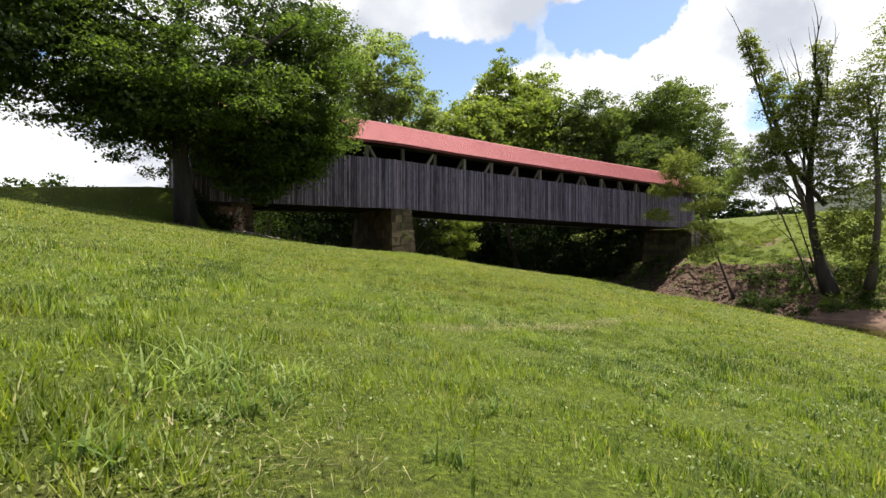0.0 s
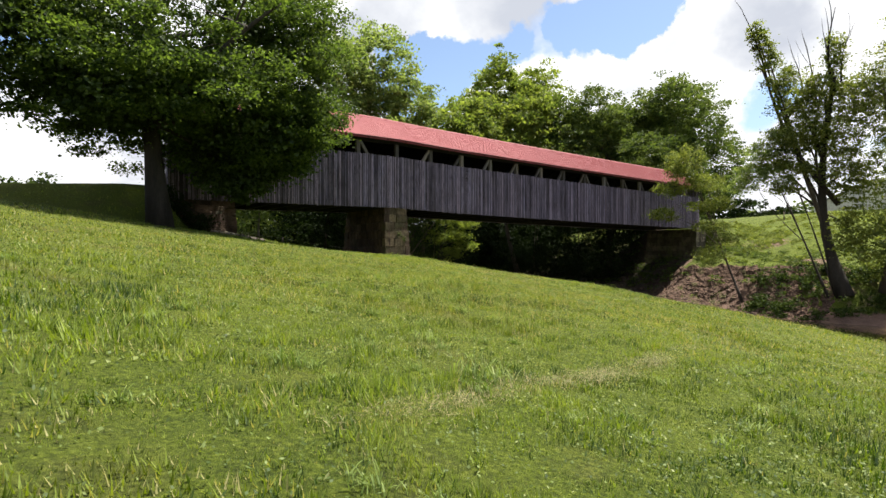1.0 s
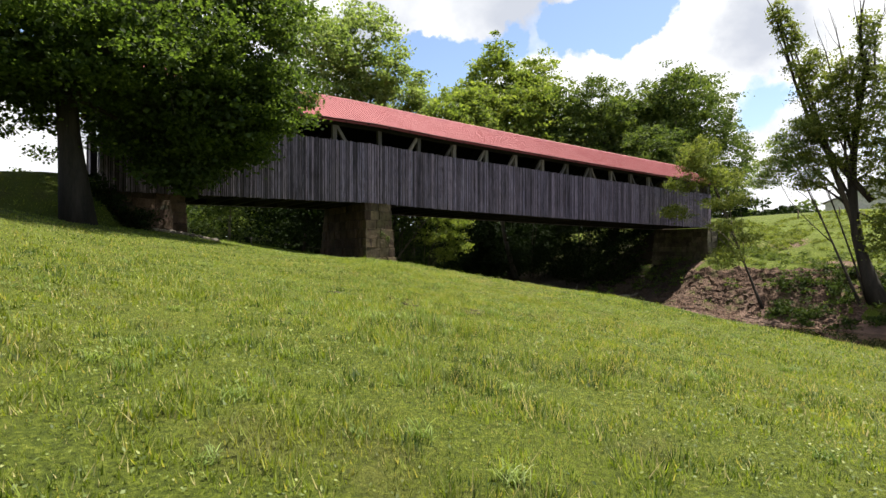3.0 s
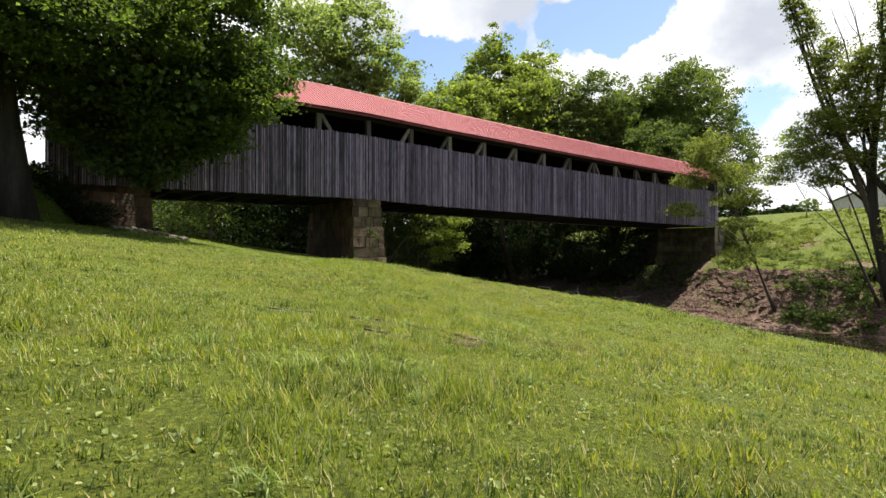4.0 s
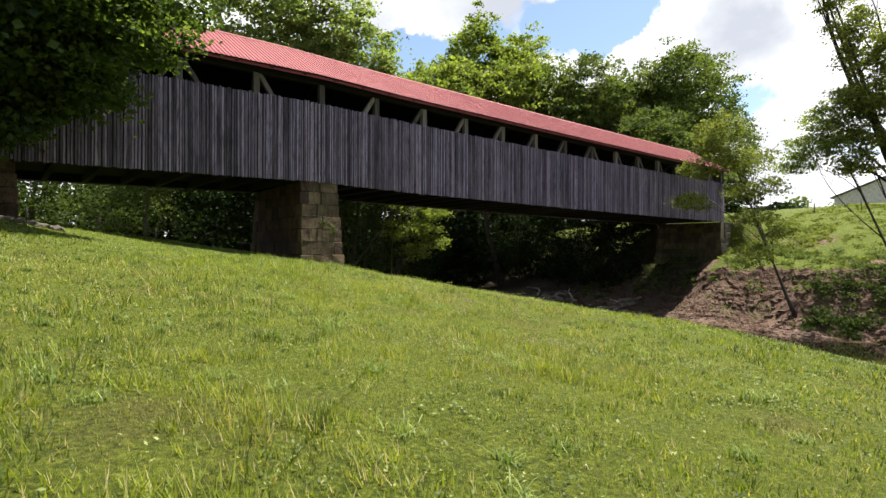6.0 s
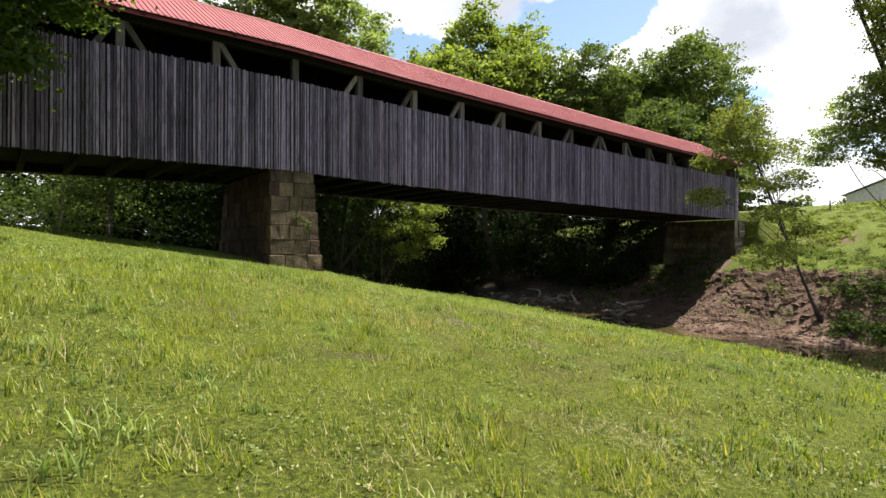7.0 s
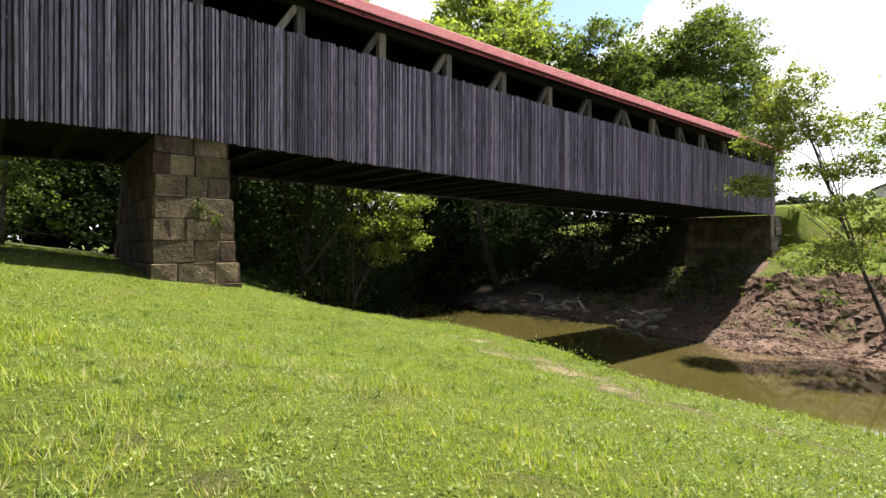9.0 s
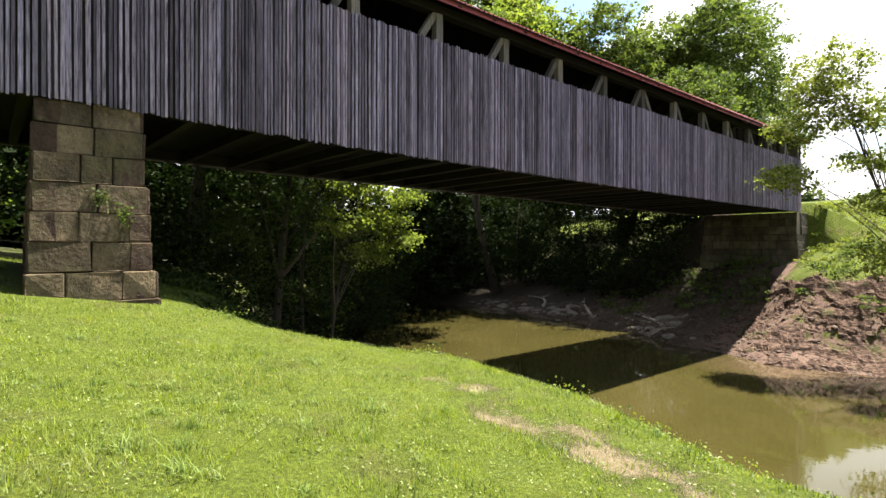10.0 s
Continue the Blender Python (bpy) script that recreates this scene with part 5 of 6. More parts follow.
def vine(x, z, n, seed):
    """A tuft growing out of a joint in the pier."""
    rand = np.random.default_rng(seed)
    y = 35.6 + 0.4 * (z - 0.95) / 4.05 - 0.06
    p = np.array((x, y, z)) + rand.normal(size=(n, 3)) * np.array((0.11, 0.04, 0.14))
    tagged(new("pier_vine", leaf_mesh("pier_vine", p, 0.065, M_LEAF_MID, rand, 0.2)), "small green vine growing from the pier's joints", "plant")


vine(23.05, 3.05, 90, 61)
vine(23.45, 2.75, 110, 62)


def cable_rail():
    ob = tagged(empty("wire_fence", (0, 0, 0)), "slack wire strung on thin posts behind the pier", "fence")
    xs = [12.0, 17.5, 23.0, 28.5]
    tops = []
    for x in xs:
        g = float(ground_z(x, 44.4))
        bm = bmesh.new()
        add_tube(bm, [(x, 44.4, g - 0.2), (x + 0.03, 44.4, g + 0.75)], [0.04, 0.035], 7)
        part("post", bm, M_BEAM, ob)
        tops.append((x, 44.36, g + 0.68))
    bm = bmesh.new()
    pts = []
    for a, b in zip(tops, tops[1:]):
        for k in range(6):
            t = k / 6
            pts.append((a[0] + (b[0] - a[0]) * t, a[1], a[2] + (b[2] - a[2]) * t - 0.25 * t * (1 - t)))
    pts.append(tops[-1])
    add_tube(bm, pts, [0.006] * len(pts), 5)
    part("wire", bm, M_BEAM, ob)


cable_rail()


def fence_posts():
    r = random.Random(4)
    first = None
    for k in range(5):
        x, y = 86 + 1.5 * k, 34 - 4.2 * k
        g = float(ground_z(x, y))
        if first is None:
            first = tagged(empty("fence_post", (x, y, g)), "short dark wooden fence post on the hillside", "post", "fence posts on the hill")
            bm = bmesh.new()
            add_tube(bm, [(0, 0, -0.3), (0.01, 0, 0.7), (0.02, 0.01, 1.25)], [0.08, 0.075, 0.07], 8)
            part("stake", bm, M_BARK, first)
        else:
            copy_thing(first, pose(x, y, g, r.uniform(-3, 3), r.uniform(-3, 3), r.uniform(0, 90)))


fence_posts()


def path_edge():
    """The pale worn edge of the foot path below the abutment."""
    r = random.Random(12)
    for k in range(9):
        t = k / 8
        x, y = 9.9 + 2.6 * t, 34.9 - 0.5 * t + 0.5 * math.sin(3 * t)
        me = rock_mesh(90 + k, M_ROCK)
        me.name = "kerb_stone"
        ob = new("kerb_stone", me)
        ob.matrix_basis = pose(x, y, float(ground_z(x, y)) + 0.06, 0, 8, r.uniform(-20, 20)) @ Matrix.Diagonal((0.62, 0.34, 0.45, 1))
        tagged(ob, "pale flat kerb stone edging the foot path", "stone", "kerb stones by the abutment")


path_edge()


def river_bank():
    """The cut clay bank across the river, rough and layered."""
    es, ys = np.arange(-1.2, 10.4, 0.11), np.arange(18, 56, 0.12)
    E_, Y_ = np.meshgrid(es, ys)
    X_ = far_water_x(Y_) + E_
    n1, n2, n3 = vnoise(X_ * 1.3 + 2, Y_ * 1.1), vnoise(X_ * 2.9, Y_ * 2.3 + 4), vnoise(X_ * 6.1 + 1, Y_ * 6.4)
    Z_ = ground_z(X_, Y_) + 0.02
    wide = smooth(34.5, 37.5, Y_)
    edge = smooth(-1.2, -0.4, E_) * (1 - smooth(6.2 + 2.4 * wide + 0.8 * vnoise(Y_ * 0.7, Y_ * 0.1), 7.0 + 2.8 * wide, E_)) * smooth(18, 20, Y_) * (1 - smooth(52, 55.5, Y_))
    rough = 0.22 * n1 + 0.2 * n2 + 0.22 * n3 + 0.1
    flow = vnoise(X_ * 0.5 + 7, Y_ * 1.6)
    step = 0.22 * (np.floor(Z_ * 1.7 + 2.2 * n1) / 1.7 - Z_)
    # a turf edge hangs over the top of the cut
    brow = 0.3 * smooth(5.2, 6.1, E_) * (1 - smooth(6.3, 7.0, E_)) * (1 - wide)
    Z_ = Z_ + edge * (rough * 0.8 + step + 0.22 * flow + brow) - (1 - edge) * 0.25
    X_ = X_ + edge * (0.35 * n2 + 0.5 * flow)
    ny, nx = X_.shape
    i = np.arange(ny * nx).reshape(ny, nx)
    f = np.stack([i[:-1, :-1], i[:-1, 1:], i[1:, 1:], i[1:, :-1]], -1).reshape(-1, 4)
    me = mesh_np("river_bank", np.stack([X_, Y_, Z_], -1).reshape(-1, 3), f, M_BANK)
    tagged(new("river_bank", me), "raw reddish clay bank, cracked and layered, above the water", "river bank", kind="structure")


river_bank()


def bare_patch(points, width, seed):
    """A strip or spot of bare soil worn through the grass."""
    r = random.Random(seed)
    bm = bmesh.new()
    rows = []
    for k, (x, y) in enumerate(points):
        a = Vector(points[max(k - 1, 0)])
        b = Vector(points[min(k + 1, len(points) - 1)])
        d = (b - a).normalized()
        n = Vector((-d.y, d.x))
        w = width * (r.uniform(0.55, 1.25) if 0 < k < len(points) - 1 else 0.15)
        row = []
        for j in (-1.0, -0.45, 0.05, 0.5, 1.0):
            p = Vector((x, y)) + n * (w * j * r.uniform(0.8, 1.2))
            up = 0.014 - 0.04 * (abs(j) > 0.9) + r.uniform(-0.008, 0.01)
            row.append(bm.verts.new((p.x, p.y, sheet_z(p.x, p.y) + up)))
        rows.append(row)
    for r0, r1 in zip(rows, rows[1:]):
        for j in range(4):
            bm.faces.new((r0[j], r0[j + 1], r1[j + 1], r1[j]))
    bmesh.ops.recalc_face_normals(bm, faces=bm.faces[:])
    ob = part("bare_soil", bm, M_SOIL)
    tagged(ob, "bare brown soil worn through the meadow grass", "soil", kind="structure")


def line(a, b, n):
    return [(a[0] + (b[0] - a[0]) * k / n + 0.05 * math.sin(k * 1.7), a[1] + (b[1] - a[1]) * k / n + 0.05 * math.cos(k * 2.3)) for k in range(n + 1)]


RUT = ((9.0, 14.7), (9.8, 14.05), (10.14, 13.7), (10.37, 13.2), (10.5, 12.75), (10.58, 12.1))
for k, (a, b) in enumerate(zip(RUT, RUT[1:])):
    bare_patch(line(a, b, 8), 0.055, 200 + k)
for k, (x, y, w) in enumerate(((10.2, 11.93, 0.13), (9.65, 12.7, 0.09), (9.72, 13.06, 0.08))):
    bare_patch(line((x - w, y + 0.1), (x + w, y - 0.1), 6), w * 0.7, 220 + k)

# ---------------------------------------------------------------- grass
TRACKS = (([0.6, 2.2, 3.0, 3.9, 5.2, 6.6, 8.2], [5.9, 5.82, 5.86, 6.03, 6.3, 6.63, 7.2], 0.09),
          ([2.6, 4.14, 4.8, 5.7, 7.15, 8.3, 9.7], [4.2, 4.69, 4.86, 5.05, 5.28, 5.55, 6.07], 0.14),
          ([0.5, 0.8, 1.3, 1.8, 2.6], [3.1, 2.85, 2.68, 2.43, 2.2], 0.08),
          ([9.0, 9.8, 10.14, 10.37, 10.5, 10.6], [14.7, 14.05, 13.7, 13.2, 12.75, 12.1], 0.12))


def build_grass():
    rand = np.random.default_rng(2)
    ux, uy = math.sin(radians(40)), math.cos(radians(40))
    n = 980000
    s = 1.2 + 52 * rand.random(n) ** 1.2
    ls = np.linspace(0, 36, 400)
    cdf = np.cumsum(1 / (1 + (ls / 3.9) ** 2))
    l = np.interp(rand.random(n), cdf / cdf[-1], ls) * np.where(rand.random(n) < 0.5, -1, 1)
    p = np.stack([s * ux + l * uy, s * uy - l * ux], -1)
    x, y = p[:, 0], p[:, 1]
    keep = (x < lip_x(y) + 4.4) & (y < 49) & (x > -16) & ~((x > 21.6) & (x < 24.2) & (y > 35.5) & (y < 43.2))
    keep &= rand.random(len(x)) > earth_amount(x, y) * 0.8
    keep &= ~((x < X_ABUT_L + 0.2) & (y > 35.5))
    x, y = x[keep], y[keep]
    n = len(x)
    z = ground_z(x, y)
    tall = 0.5 + vnoise(x * 0.45 + 20, y * 0.45) + 0.7 * vnoise(x * 1.9, y * 1.9 + 5)
    # old wheel tracks pressed into the meadow, with taller edges
    groove = np.zeros(n)
    for line_x, line_y, wide in TRACKS:
        d = (y - np.interp(x, line_x, line_y) + 0.05 * vnoise(x * 2.3, y * 0.2)) / wide
        inside = smooth(line_x[0], line_x[0] + 0.5, x) * (1 - smooth(line_x[-1] - 0.5, line_x[-1], x)) * (0.75 + 0.7 * vnoise(x * 1.7, y * 1.7))
        tall = tall + inside * 0.8 * np.exp(-((d - 2.2) / 0.9) ** 2)
        groove = np.maximum(groove, inside * np.exp(-d ** 2))
    clump = np.clip(vnoise(x * 3.3 + 7, y * 3.3) + 0.9 * vnoise(x * 8.0, y * 8.0 + 3), -0.3, 0.6)
    h = (0.024 + 0.034 * np.clip(tall, 0, 1.3) ** 2) * (1 + 2.3 * clump) * rand.uniform(0.5, 1.6, n) * (1 - 0.55 * np.clip(groove, 0, 1))
    # thin grass far from the way is made up by larger blades
    dist = np.abs(x * uy - y * ux)
    w = (0.0022 + 0.0030 * rand.random(n)) * (1 + 0.2 * dist)
    a = rand.uniform(0, 2 * math.pi, n)
    d = np.stack([np.cos(a), np.sin(a)], -1)
    out = h * rand.uniform(0.15, 1.15, n)
    side = np.stack([-d[:, 1] * w, d[:, 0] * w, np.zeros(n)], -1)
    root = np.stack([x, y, z - 0.01], -1)
    v = np.empty((n, 3, 3))
    v[:, 0] = root - side
    v[:, 1] = root + side
    v[:, 2] = np.stack([x + d[:, 0] * out, y + d[:, 1] * out, z + h], -1)
    dry = smooth(7, 14, x * ux + y * uy) * (1 - smooth(22, 28, x * ux + y * uy))
    tone = np.clip(0.42 + 0.3 * vnoise(x * 0.33, y * 0.33) + 0.45 * vnoise(x * 1.6, y * 1.6) + rand.normal(0, 0.26, n) + 0.6 * vnoise(x * 5.5 + 3, y * 5.5) + 0.7 * vnoise(x * 12.0, y * 12.0 + 6) + 0.1 * dry + 0.3 * smooth(24, 32, x * ux + y * uy), 0, 1)
    straw = (rand.random(n) < 0.02 + 0.09 * dry + 0.45 * groove + 0.34 * np.exp(-((x - 18.6) ** 2 + (y - 20.6) ** 2) / 14.0) * (0.6 + 1.6 * vnoise(x * 1.3, y * 1.3)) + 0.5 * np.clip(vnoise(x * 0.5 + 30, y * 0.5) - 0.12, 0, 1))
    tone = np.where(straw, 0.97, np.minimum(tone, 0.84))
    f = np.arange(n * 3).reshape(n, 3)
    me = mesh_np("grass", v.reshape(-1, 3), f, M_GRASS, np.repeat(tone, 3))
    tagged(new("grass", me), "bright green uneven meadow grass", "grass", kind="stuff")


build_grass()


def build_clover():
    """Small broad leaves between the blades."""
    rand = np.random.default_rng(6)
    ux, uy = math.sin(radians(40)), math.cos(radians(40))
    n = 240000
    s = 1.2 + 46 * rand.random(n) ** 1.15
    ls = np.linspace(0, 30, 300)
    cdf = np.cumsum(1 / (1 + (ls / 5.0) ** 2))
    l = np.interp(rand.random(n), cdf / cdf[-1], ls) * np.where(rand.random(n) < 0.5, -1, 1)
    x, y = s * ux + l * uy, s * uy - l * ux
    patch = vnoise(x * 0.7 + 11, y * 0.7) + 0.6 * vnoise(x * 2.1, y * 2.1 + 8)
    lush = smooth(25, 31, s)
    keep = (rand.random(n) < 0.62 + 1.3 * patch + 0.3 * lush) & (x < lip_x(y) + 3) & (y < 35.5) & (rand.random(n) > earth_amount(x, y) * 1.2)
    x, y, l, lush = x[keep], y[keep], l[keep], lush[keep]
    n = len(x)
    z = ground_z(x, y) + 0.012 + 0.045 * rand.random(n) ** 1.5
    a = rand.uniform(0, 2 * math.pi, n)
    k = (0.0055 + 0.0065 * rand.random(n)) * (1 + 0.15 * lush) * (1 + 0.13 * np.abs(l))
    d = np.stack([np.cos(a), np.sin(a), rand.normal(0, 0.45, n)], -1)
    q = np.stack([-np.sin(a), np.cos(a), rand.normal(0, 0.45, n)], -1)
    c = np.stack([x, y, z], -1)
    v = np.empty((n, 4, 3))
    v[:, 0] = c - d * k[:, None]
    v[:, 1] = c + q * k[:, None] * 0.6
    v[:, 2] = c + d * k[:, None]
    v[:, 3] = c - q * k[:, None] * 0.6
    tone = np.clip(0.42 + 0.5 * vnoise(x * 1.3, y * 1.3) + 0.7 * vnoise(x * 8.0, y * 8.0) + 0.08 * lush + rand.normal(0, 0.32, n), 0, 1.0)
    me = mesh_np("clover", v.reshape(-1, 3), np.arange(n * 4).reshape(n, 4), M_CLOVER, np.repeat(tone, 4))
    tagged(new("clover", me), "small clover leaves between the meadow's blades", "clover", kind="stuff")


build_clover()


def build_tufts():
    """Long arching blades in clumps, standing over the short grass."""
    rand = np.random.default_rng(14)
    n = 480
    d, l = rand.uniform(1.5, 40, n), rand.normal(0, 4.5, n)
    tx, ty = d * 0.643 + l * 0.766, d * 0.766 - l * 0.643
    size = rand.uniform(0.4, 0.8, n)
    own = np.array(TUFTS)
    tx, ty, size = np.concatenate([own[:, 0], tx]), np.concatenate([own[:, 1], ty]), np.concatenate([own[:, 2], size])
    keep = (tx < lip_x(ty) + 1) & (ty < 35)
    tx, ty, size = tx[keep], ty[keep], size[keep]
    m, k = len(tx), 44
    s = np.repeat(size, k)
    x = np.repeat(tx, k) + rand.normal(0, 0.075, m * k) * s
    y = np.repeat(ty, k) + rand.normal(0, 0.075, m * k) * s
    z = ground_z(x, y) - 0.01
    a = rand.uniform(0, 2 * math.pi, m * k)
    long = s * rand.uniform(0.08, 0.23, m * k)
    lean = rand.uniform(0.25, 1.1, m * k)
    w = rand.uniform(0.0022, 0.0052, m * k) * (0.6 + 0.5 * s)
    c, q = np.cos(a), np.sin(a)
    v = np.empty((m * k, 7, 3))
    for j, (t, wide) in enumerate(((0.0, 0.8), (0.4, 1.0), (0.75, 0.75))):
        out, up = long * lean * t * t, long * t * (1 - 0.45 * lean * t)
        for side in (-1, 1):
            v[:, 2 * j + (side > 0)] = np.stack([x + c * out - q * w * wide * side, y + q * out + c * w * wide * side, z + up], -1)
    v[:, 6] = np.stack([x + c * long * lean, y + q * long * lean, z + long * (1 - 0.5 * lean)], -1)
    b = np.arange(m * k)[:, None] * 7
    f = np.concatenate([b + np.array(t) for t in ((0, 1, 3), (0, 3, 2), (2, 3, 5), (2, 5, 4), (4, 5, 6))])
    tone = np.clip(np.repeat(rand.uniform(0.2, 0.75, m), k) + rand.normal(0, 0.15, m * k), 0, 0.9)
    me = mesh_np("long_grass", v.reshape(-1, 3), f, M_TUFT, np.repeat(tone, 7))
    tagged(new("long_grass", me), "taller arching grass tufts in the meadow", "grass", kind="stuff")


# place and size of the largest tufts
TUFTS = ((0.42, 2.49, 1.2), (0.76, 2.84, 1.3), (0.6, 2.62, 1.3), (0.71, 2.22, 1.1), (0.19, 1.93, 1.0), (0.95, 2.6, 0.9), (1.15, 2.7, 0.8),
         (10.47, 11.86, 0.9), (10.53, 11.63, 0.8), (22.0, 27.36, 1.2), (22.84, 29.56, 1.0), (22.27, 26.71, 1.1), (23.21, 28.37, 1.0), (22.6, 27.9, 0.9), (22.4, 27.2, 1.0), (22.9, 28.9, 0.8), (23.6, 27.6, 0.9),
         (2.85, 5.48, 1.0), (3.0, 5.35, 0.8), (4.31, 5.1, 1.2), (4.2, 4.95, 1.1), (4.45, 5.0, 0.9), (3.69, 6.0, 0.8), (4.73, 6.35, 0.9), (4.03, 4.75, 0.9),
         (8.23, 11.43, 1.1), (8.05, 11.55, 0.9), (8.74, 11.14, 1.2), (8.6, 11.3, 0.9), (8.9, 11.0, 0.8), (7.77, 12.27, 0.9), (13.7, 17.25, 1.0), (13.5, 17.0, 0.8), (21.9, 25.4, 0.9))
build_tufts()

# strips and patches of dead grass: middle, radius, number of stems
DEAD = ((17.4, 21.2, 0.6, 2200), (18.6, 20.4, 0.9, 3600), (20.2, 24.7, 0.8, 3600), (20.6, 25.2, 0.5, 1600), (20.5, 26.2, 0.5, 1200), (15.0, 16.5, 0.6, 2200),
        (16.3, 16.4, 0.35, 900), (9.1, 10.4, 0.4, 900), (8.6, 10.7, 0.35, 700), (0.6, 2.0, 0.3, 500))


def build_thatch():
    """Dead stems lying flat in the wheel tracks and in worn patches."""
    rand = np.random.default_rng(23)
    xs, ys = [], []
    for (line_x, line_y, wide), amount in zip(TRACKS[:2], (500, 7400)):
        x = rand.uniform(line_x[0], line_x[-1], amount)
        y = np.interp(x, line_x, line_y) + rand.normal(0, wide * 0.7, amount)
        keep = rand.random(amount) < (0.55 + 1.7 * vnoise(x * 1.7, y * 1.7 + 2)) * (1 - smooth(6.5, 9.5, x))
        xs.append(x[keep])
        ys.append(y[keep])
    for px, py, r, amount in DEAD:
        x, y = px + rand.normal(0, r, amount), py + rand.normal(0, r, amount)
        keep = rand.random(amount) < 0.35 + 1.8 * vnoise(x * 2.2, y * 2.2 + 9)
        xs.append(x[keep])
        ys.append(y[keep])
    x, y = np.concatenate(xs), np.concatenate(ys)
    n = len(x)
    z = ground_z(x, y) + rand.uniform(0.012, 0.05, n)
    a = rand.uniform(0, 2 * math.pi, n)
    long, w = rand.uniform(0.03, 0.085, n), rand.uniform(0.0013, 0.0026, n)
    c, q = np.cos(a), np.sin(a)
    rise = rand.normal(0.012, 0.022, n)
    v = np.empty((n, 3, 3))
    v[:, 0] = np.stack([x - q * w, y + c * w, z], -1)
    v[:, 1] = np.stack([x + q * w, y - c * w, z], -1)
    v[:, 2] = np.stack([x + c * long, y + q * long, z + rise], -1)
    me = mesh_np("dead_grass", v.reshape(-1, 3), np.arange(n * 3).reshape(n, 3), M_THATCH, np.repeat(rand.random(n), 3))
    tagged(new("dead_grass", me), "flattened straw-coloured dead grass in old wheel tracks", "grass", kind="stuff")


build_thatch()

# ---------------------------------------------------------------- siding boards
def build_siding():
    r = random.Random(17)
    kinds = []
    for k in range(10):
        w = 0.054 + 0.007 * (k % 5)
        bm = bmesh.new()
        vs = add_box(bm, (-w / 2, -0.013, 0), (w / 2, 0.013, SIDE_UP))
        for v in vs:
            v.co.z += r.uniform(-0.03, 0.03) if v.co.z < 0.1 else r.uniform(-0.05, 0.03)
            v.co.x += r.uniform(-0.008, 0.008)
        me = bpy.data.meshes.new("board")
        bm.to_mesh(me)
        bm.free()
        me.materials.append(M_SIDING)
        kinds.append((w, me))
    wall = empty("near_siding")
    wall.parent = bridge
    rest = bmesh.new()
    x = X_LEFT
    while x < X_RIGHT:
        w, me = r.choice(kinds)
        gap = r.choice((0.016, 0.024, 0.032, 0.042, 0.058))
        x += w / 2
        z = float(bridge_z(x))
        m = pose(x, Y_NEAR + r.uniform(-0.012, 0.012), z + r.uniform(-0.03, 0.02), 0, r.uniform(-0.3, 0.3), r.uniform(-3, 3))
        if 13.0 < x < 43.5:
            share("board", me, wall, m)
        else:
            add_box(rest, (x - w / 2, Y_NEAR - 0.013, z + r.uniform(-0.04, 0.03)), (x + w / 2, Y_NEAR + 0.013, z + SIDE_UP + r.uniform(-0.05, 0.03)))
        x += w / 2 + gap
    tagged(part("end_siding", rest, M_SIDING, bridge), kind="stuff")
    # an added dark backing that closes the gaps and stands for shade inside
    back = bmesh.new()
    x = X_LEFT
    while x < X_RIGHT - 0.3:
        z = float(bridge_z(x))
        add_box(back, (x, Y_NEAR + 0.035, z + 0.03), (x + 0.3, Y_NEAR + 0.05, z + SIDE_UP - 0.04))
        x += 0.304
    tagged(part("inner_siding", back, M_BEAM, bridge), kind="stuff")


build_siding()


# ---------------------------------------------------------------- stone pier and abutments
def block_mesh(r, material, name="stone_block"):
    """A unit block with worn, rounded edges and an uneven face."""
    bm = bmesh.new()
    bmesh.ops.create_cube(bm, size=1.0)
    bmesh.ops.bevel(bm, geom=bm.edges[:], offset=0.028, segments=1, affect="EDGES")
    for v in bm.verts:
        v.co += Vector((r.uniform(-0.014, 0.014), r.uniform(-0.05, 0.05), r.uniform(-0.018, 0.018)))
    me = bpy.data.meshes.new(name)
    bm.to_mesh(me)
    bm.free()
    me.materials.append(material)
    return me


BLOCKS = [block_mesh(random.Random(70 + k), M_STONE) for k in range(8)]
RUSTY_SHADE_BLOCKS = [block_mesh(random.Random(90 + k), M_STONE_RUSTY_SHADE) for k in range(8)]
MOSSY_SHADE_BLOCKS = [block_mesh(random.Random(80 + k), M_STONE_MOSSY_SHADE) for k in range(8)]


def course_rows(length, r, lo, hi):
    cuts, x = [0.0], 0.0
    while length - x > hi:
        x += r.uniform(lo, hi)
        cuts.append(x)
    if length - cuts[-1] < lo * 0.55 and len(cuts) > 1:
        cuts.pop()
    cuts.append(length)
    return cuts


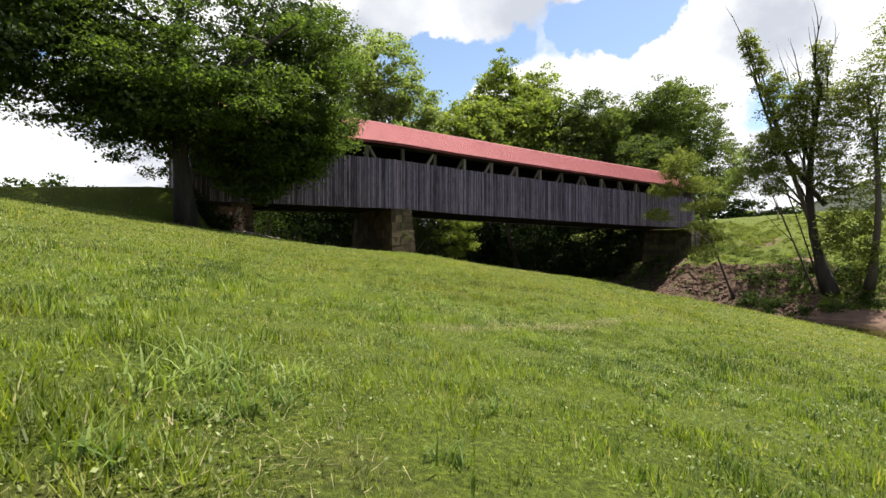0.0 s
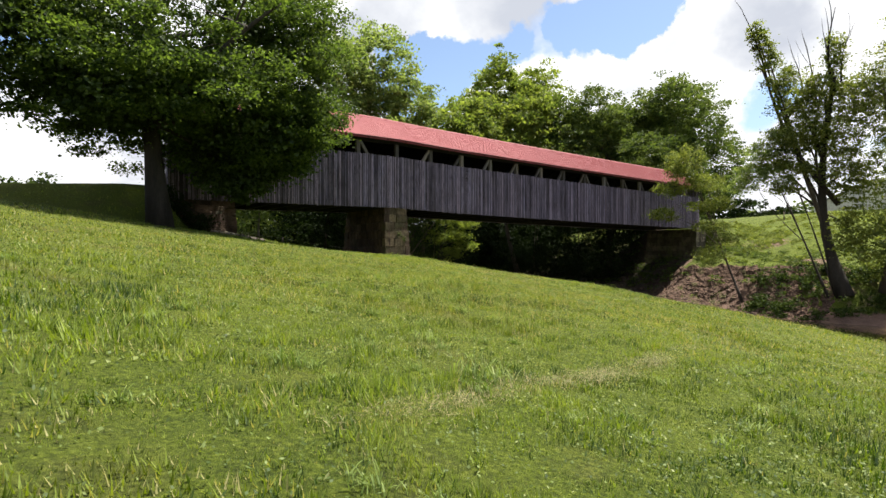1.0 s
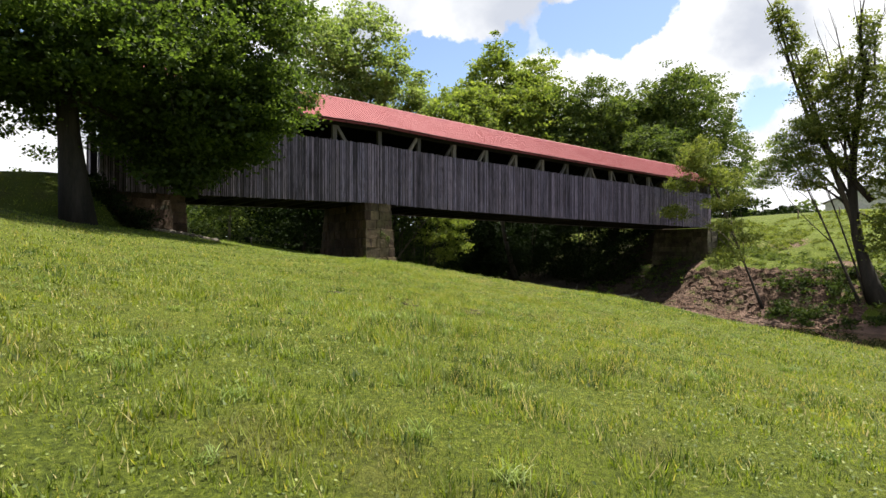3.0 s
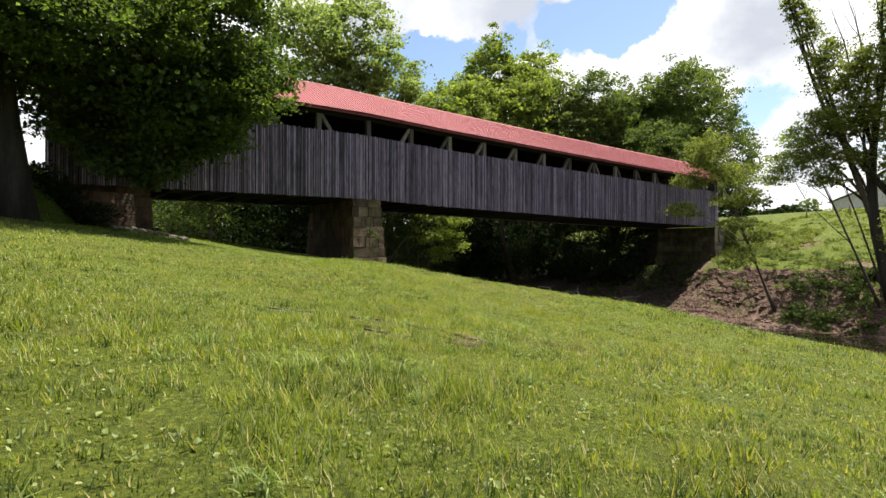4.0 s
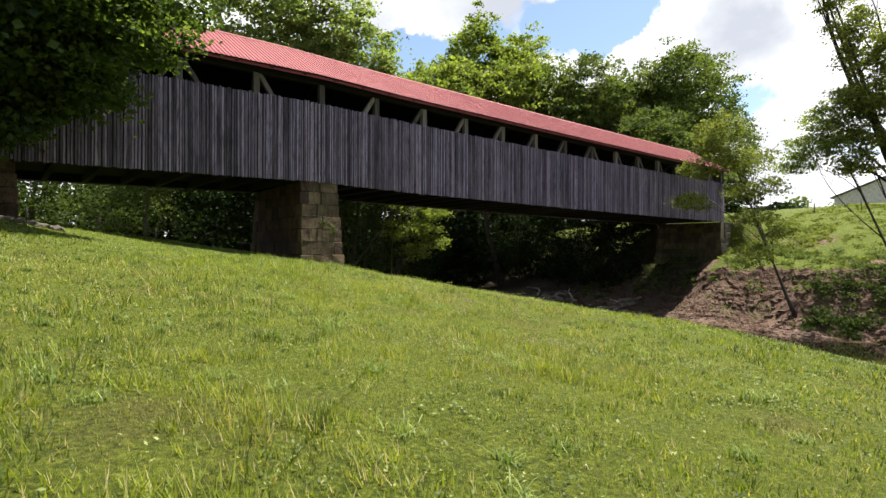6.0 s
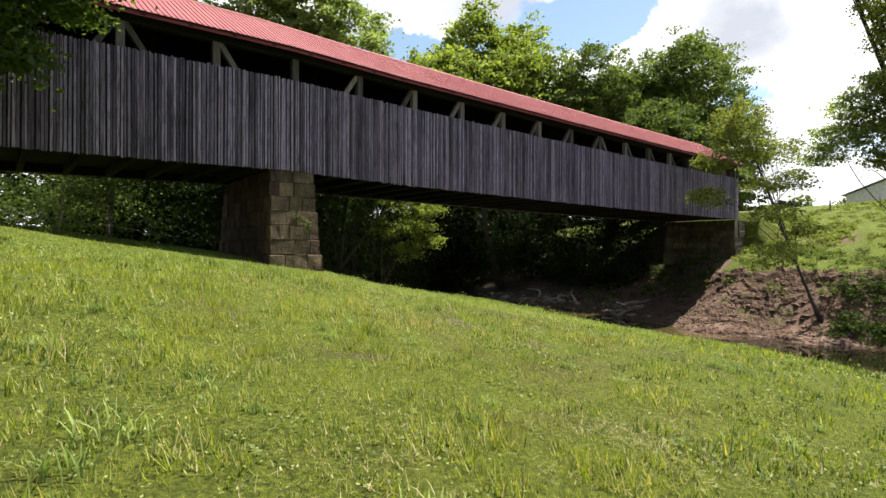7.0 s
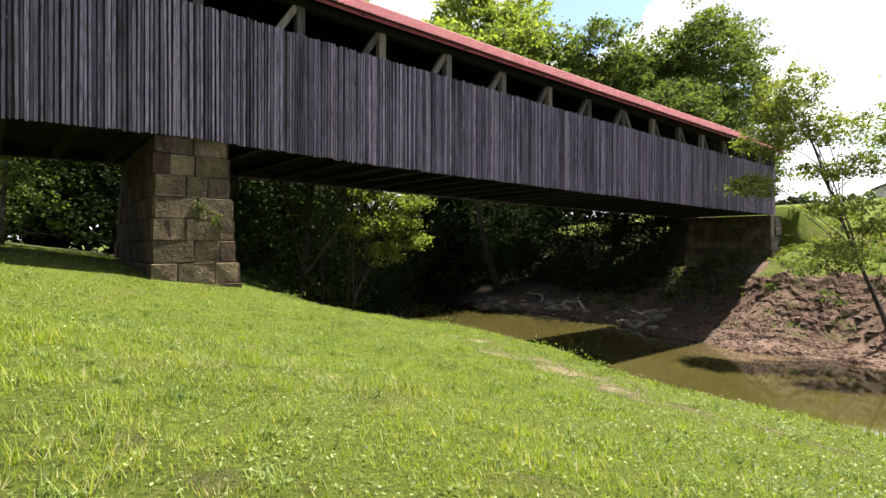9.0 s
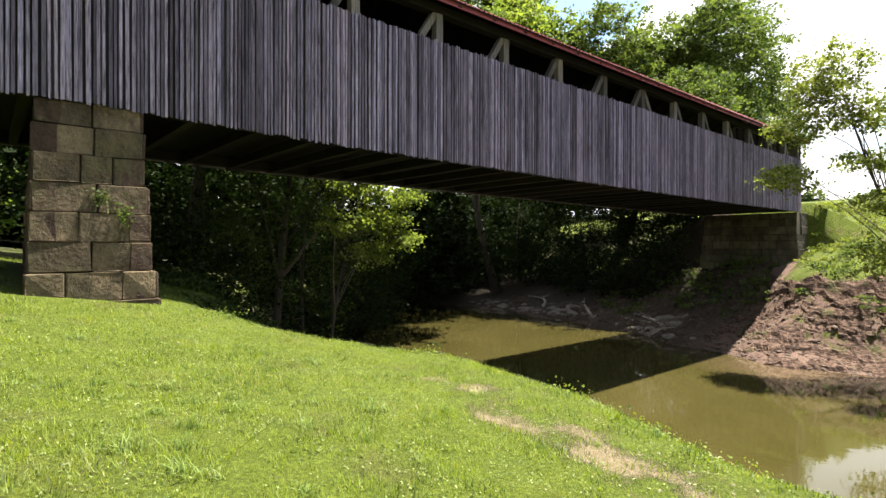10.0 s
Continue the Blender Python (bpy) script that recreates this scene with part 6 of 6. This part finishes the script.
def stone_prism(name, label, category, corners_top, corners_bottom, z_top, z_bottom, courses, seed, faces=(0, 1, 2, 3), lo=0.7, hi=1.35, blocks=BLOCKS, front=None, side_blocks=None):
    """Coursed blocks round a battered core. Corners run anticlockwise seen from above."""
    r = random.Random(seed)
    ob = tagged(empty(name, (0, 0, 0)), label, category)
    bm = bmesh.new()
    ct = sum((Vector((*c, 0)) for c in corners_top), Vector()) / 4
    top = [bm.verts.new((ct.x + (c[0] - ct.x) * 0.93, ct.y + (c[1] - ct.y) * 0.97, z_top - 0.03)) for c in corners_top]
    bot = [bm.verts.new((ct.x + (c[0] - ct.x) * 0.93, ct.y + (c[1] - ct.y) * 0.97, z_bottom - 1.0)) for c in corners_bottom]
    bm.faces.new(top)
    bm.faces.new(bot[::-1])
    for i in range(4):
        bm.faces.new((bot[i], bot[(i + 1) % 4], top[(i + 1) % 4], top[i]))
    part("core", bm, M_CORE, ob)
    rises = [f[0] for f in front] if front else [r.uniform(0.78, 1.25) for c in range(courses)]
    unit = (z_top - z_bottom) / sum(rises)
    levels = [z_bottom - unit, z_bottom]
    for rise in rises:
        levels.append(levels[-1] + rise * unit)
    for course, (low, high) in enumerate(zip(levels, levels[1:])):
        h, zc = high - low, (low + high) / 2
        t = (zc - z_bottom) / (z_top - z_bottom)
        ring = [Vector((b[0] + (a[0] - b[0]) * t, b[1] + (a[1] - b[1]) * t, zc)) for a, b in zip(corners_top, corners_bottom)]
        for i in faces:
            a, b = ring[i], ring[(i + 1) % 4]
            d = (b - a)
            L = d.length
            d.normalize()
            nrm = Vector((d.y, -d.x, 0))
            ang = math.degrees(math.atan2(d.y, d.x))
            cuts = course_rows(L, r, lo, hi)
            if front and i == 0 and course:
                cuts = [0.0] + [L * c for c in front[course - 1][1]] + [L]
            for u, v in zip(cuts, cuts[1:]):
                p = a + d * ((u + v) / 2) + nrm * (r.uniform(-0.04, 0.05) - 0.2)
                m = pose(p.x, p.y, p.z, r.uniform(-1, 1), 0, ang + r.uniform(-1, 1)) @ Matrix.Diagonal((v - u - r.uniform(0.012, 0.035), 0.42, h - r.uniform(0.014, 0.038), 1))
                share("stone_block", r.choice(side_blocks if side_blocks and i in (1, 3) else blocks), ob, m)
    return ob


Z_PIER = float(bridge_z(22.9)) + 0.02
stone_prism("stone_pier", "tall coursed sandstone bridge pier, brown with moss", "pier",
            [(21.98, 36.0), (23.8, 36.0), (23.8, 42.6), (22.3, 42.6)], [(21.76, 35.6), (24.07, 35.6), (24.07, 43.1), (22.1, 43.1)], Z_PIER, 0.95, 7, 5,
            front=((1.0, (0.28, 0.72)), (1.02, (0.48,)), (1.0, (0.38, 0.715)), (1.0, (0.54,)), (1.0, (0.40, 0.69)), (0.97, (0.53,)), (0.83, (0.52,))), side_blocks=RUSTY_SHADE_BLOCKS)
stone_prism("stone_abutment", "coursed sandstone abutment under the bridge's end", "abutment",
            [(4.6, 36.2), (11.4, 36.2), (11.4, 42.6), (4.6, 42.6)], [(4.4, 36.0), (11.5, 36.0), (11.5, 42.8), (4.4, 42.8)], float(bridge_z(10)) + 0.02, 2.8, 4, 6, blocks=RUSTY_SHADE_BLOCKS)
stone_prism("stone_abutment", "dark sandstone abutment on the far bank", "abutment",
            [(66.1, 36.1), (69.5, 36.1), (69.5, 42.6), (66.1, 42.6)], [(65.7, 35.9), (69.5, 35.9), (69.5, 42.8), (65.7, 42.8)], 4.6, 0.9, 7, 7, blocks=MOSSY_SHADE_BLOCKS)

# wing walls that hold the road's bank
stone_prism("wing_wall", "low sloping sandstone wing wall beside the abutment", "wall",
            [(69.5, 35.9), (74.2, 35.2), (74.2, 35.9), (69.5, 36.6)], [(69.5, 35.7), (74.2, 35.0), (74.2, 35.9), (69.5, 36.6)], 4.5, 2.3, 4, 8, faces=(0, 1))
stone_prism("wing_wall", "low reddish sandstone wing wall in the maple's shade", "wall",
            [(7.6, 34.9), (10.6, 35.7), (10.6, 36.2), (7.6, 36.2)], [(7.4, 34.6), (10.7, 35.5), (10.7, 36.2), (7.4, 36.2)], 4.5, 2.9, 3, 9, faces=(0, 1), blocks=RUSTY_SHADE_BLOCKS)
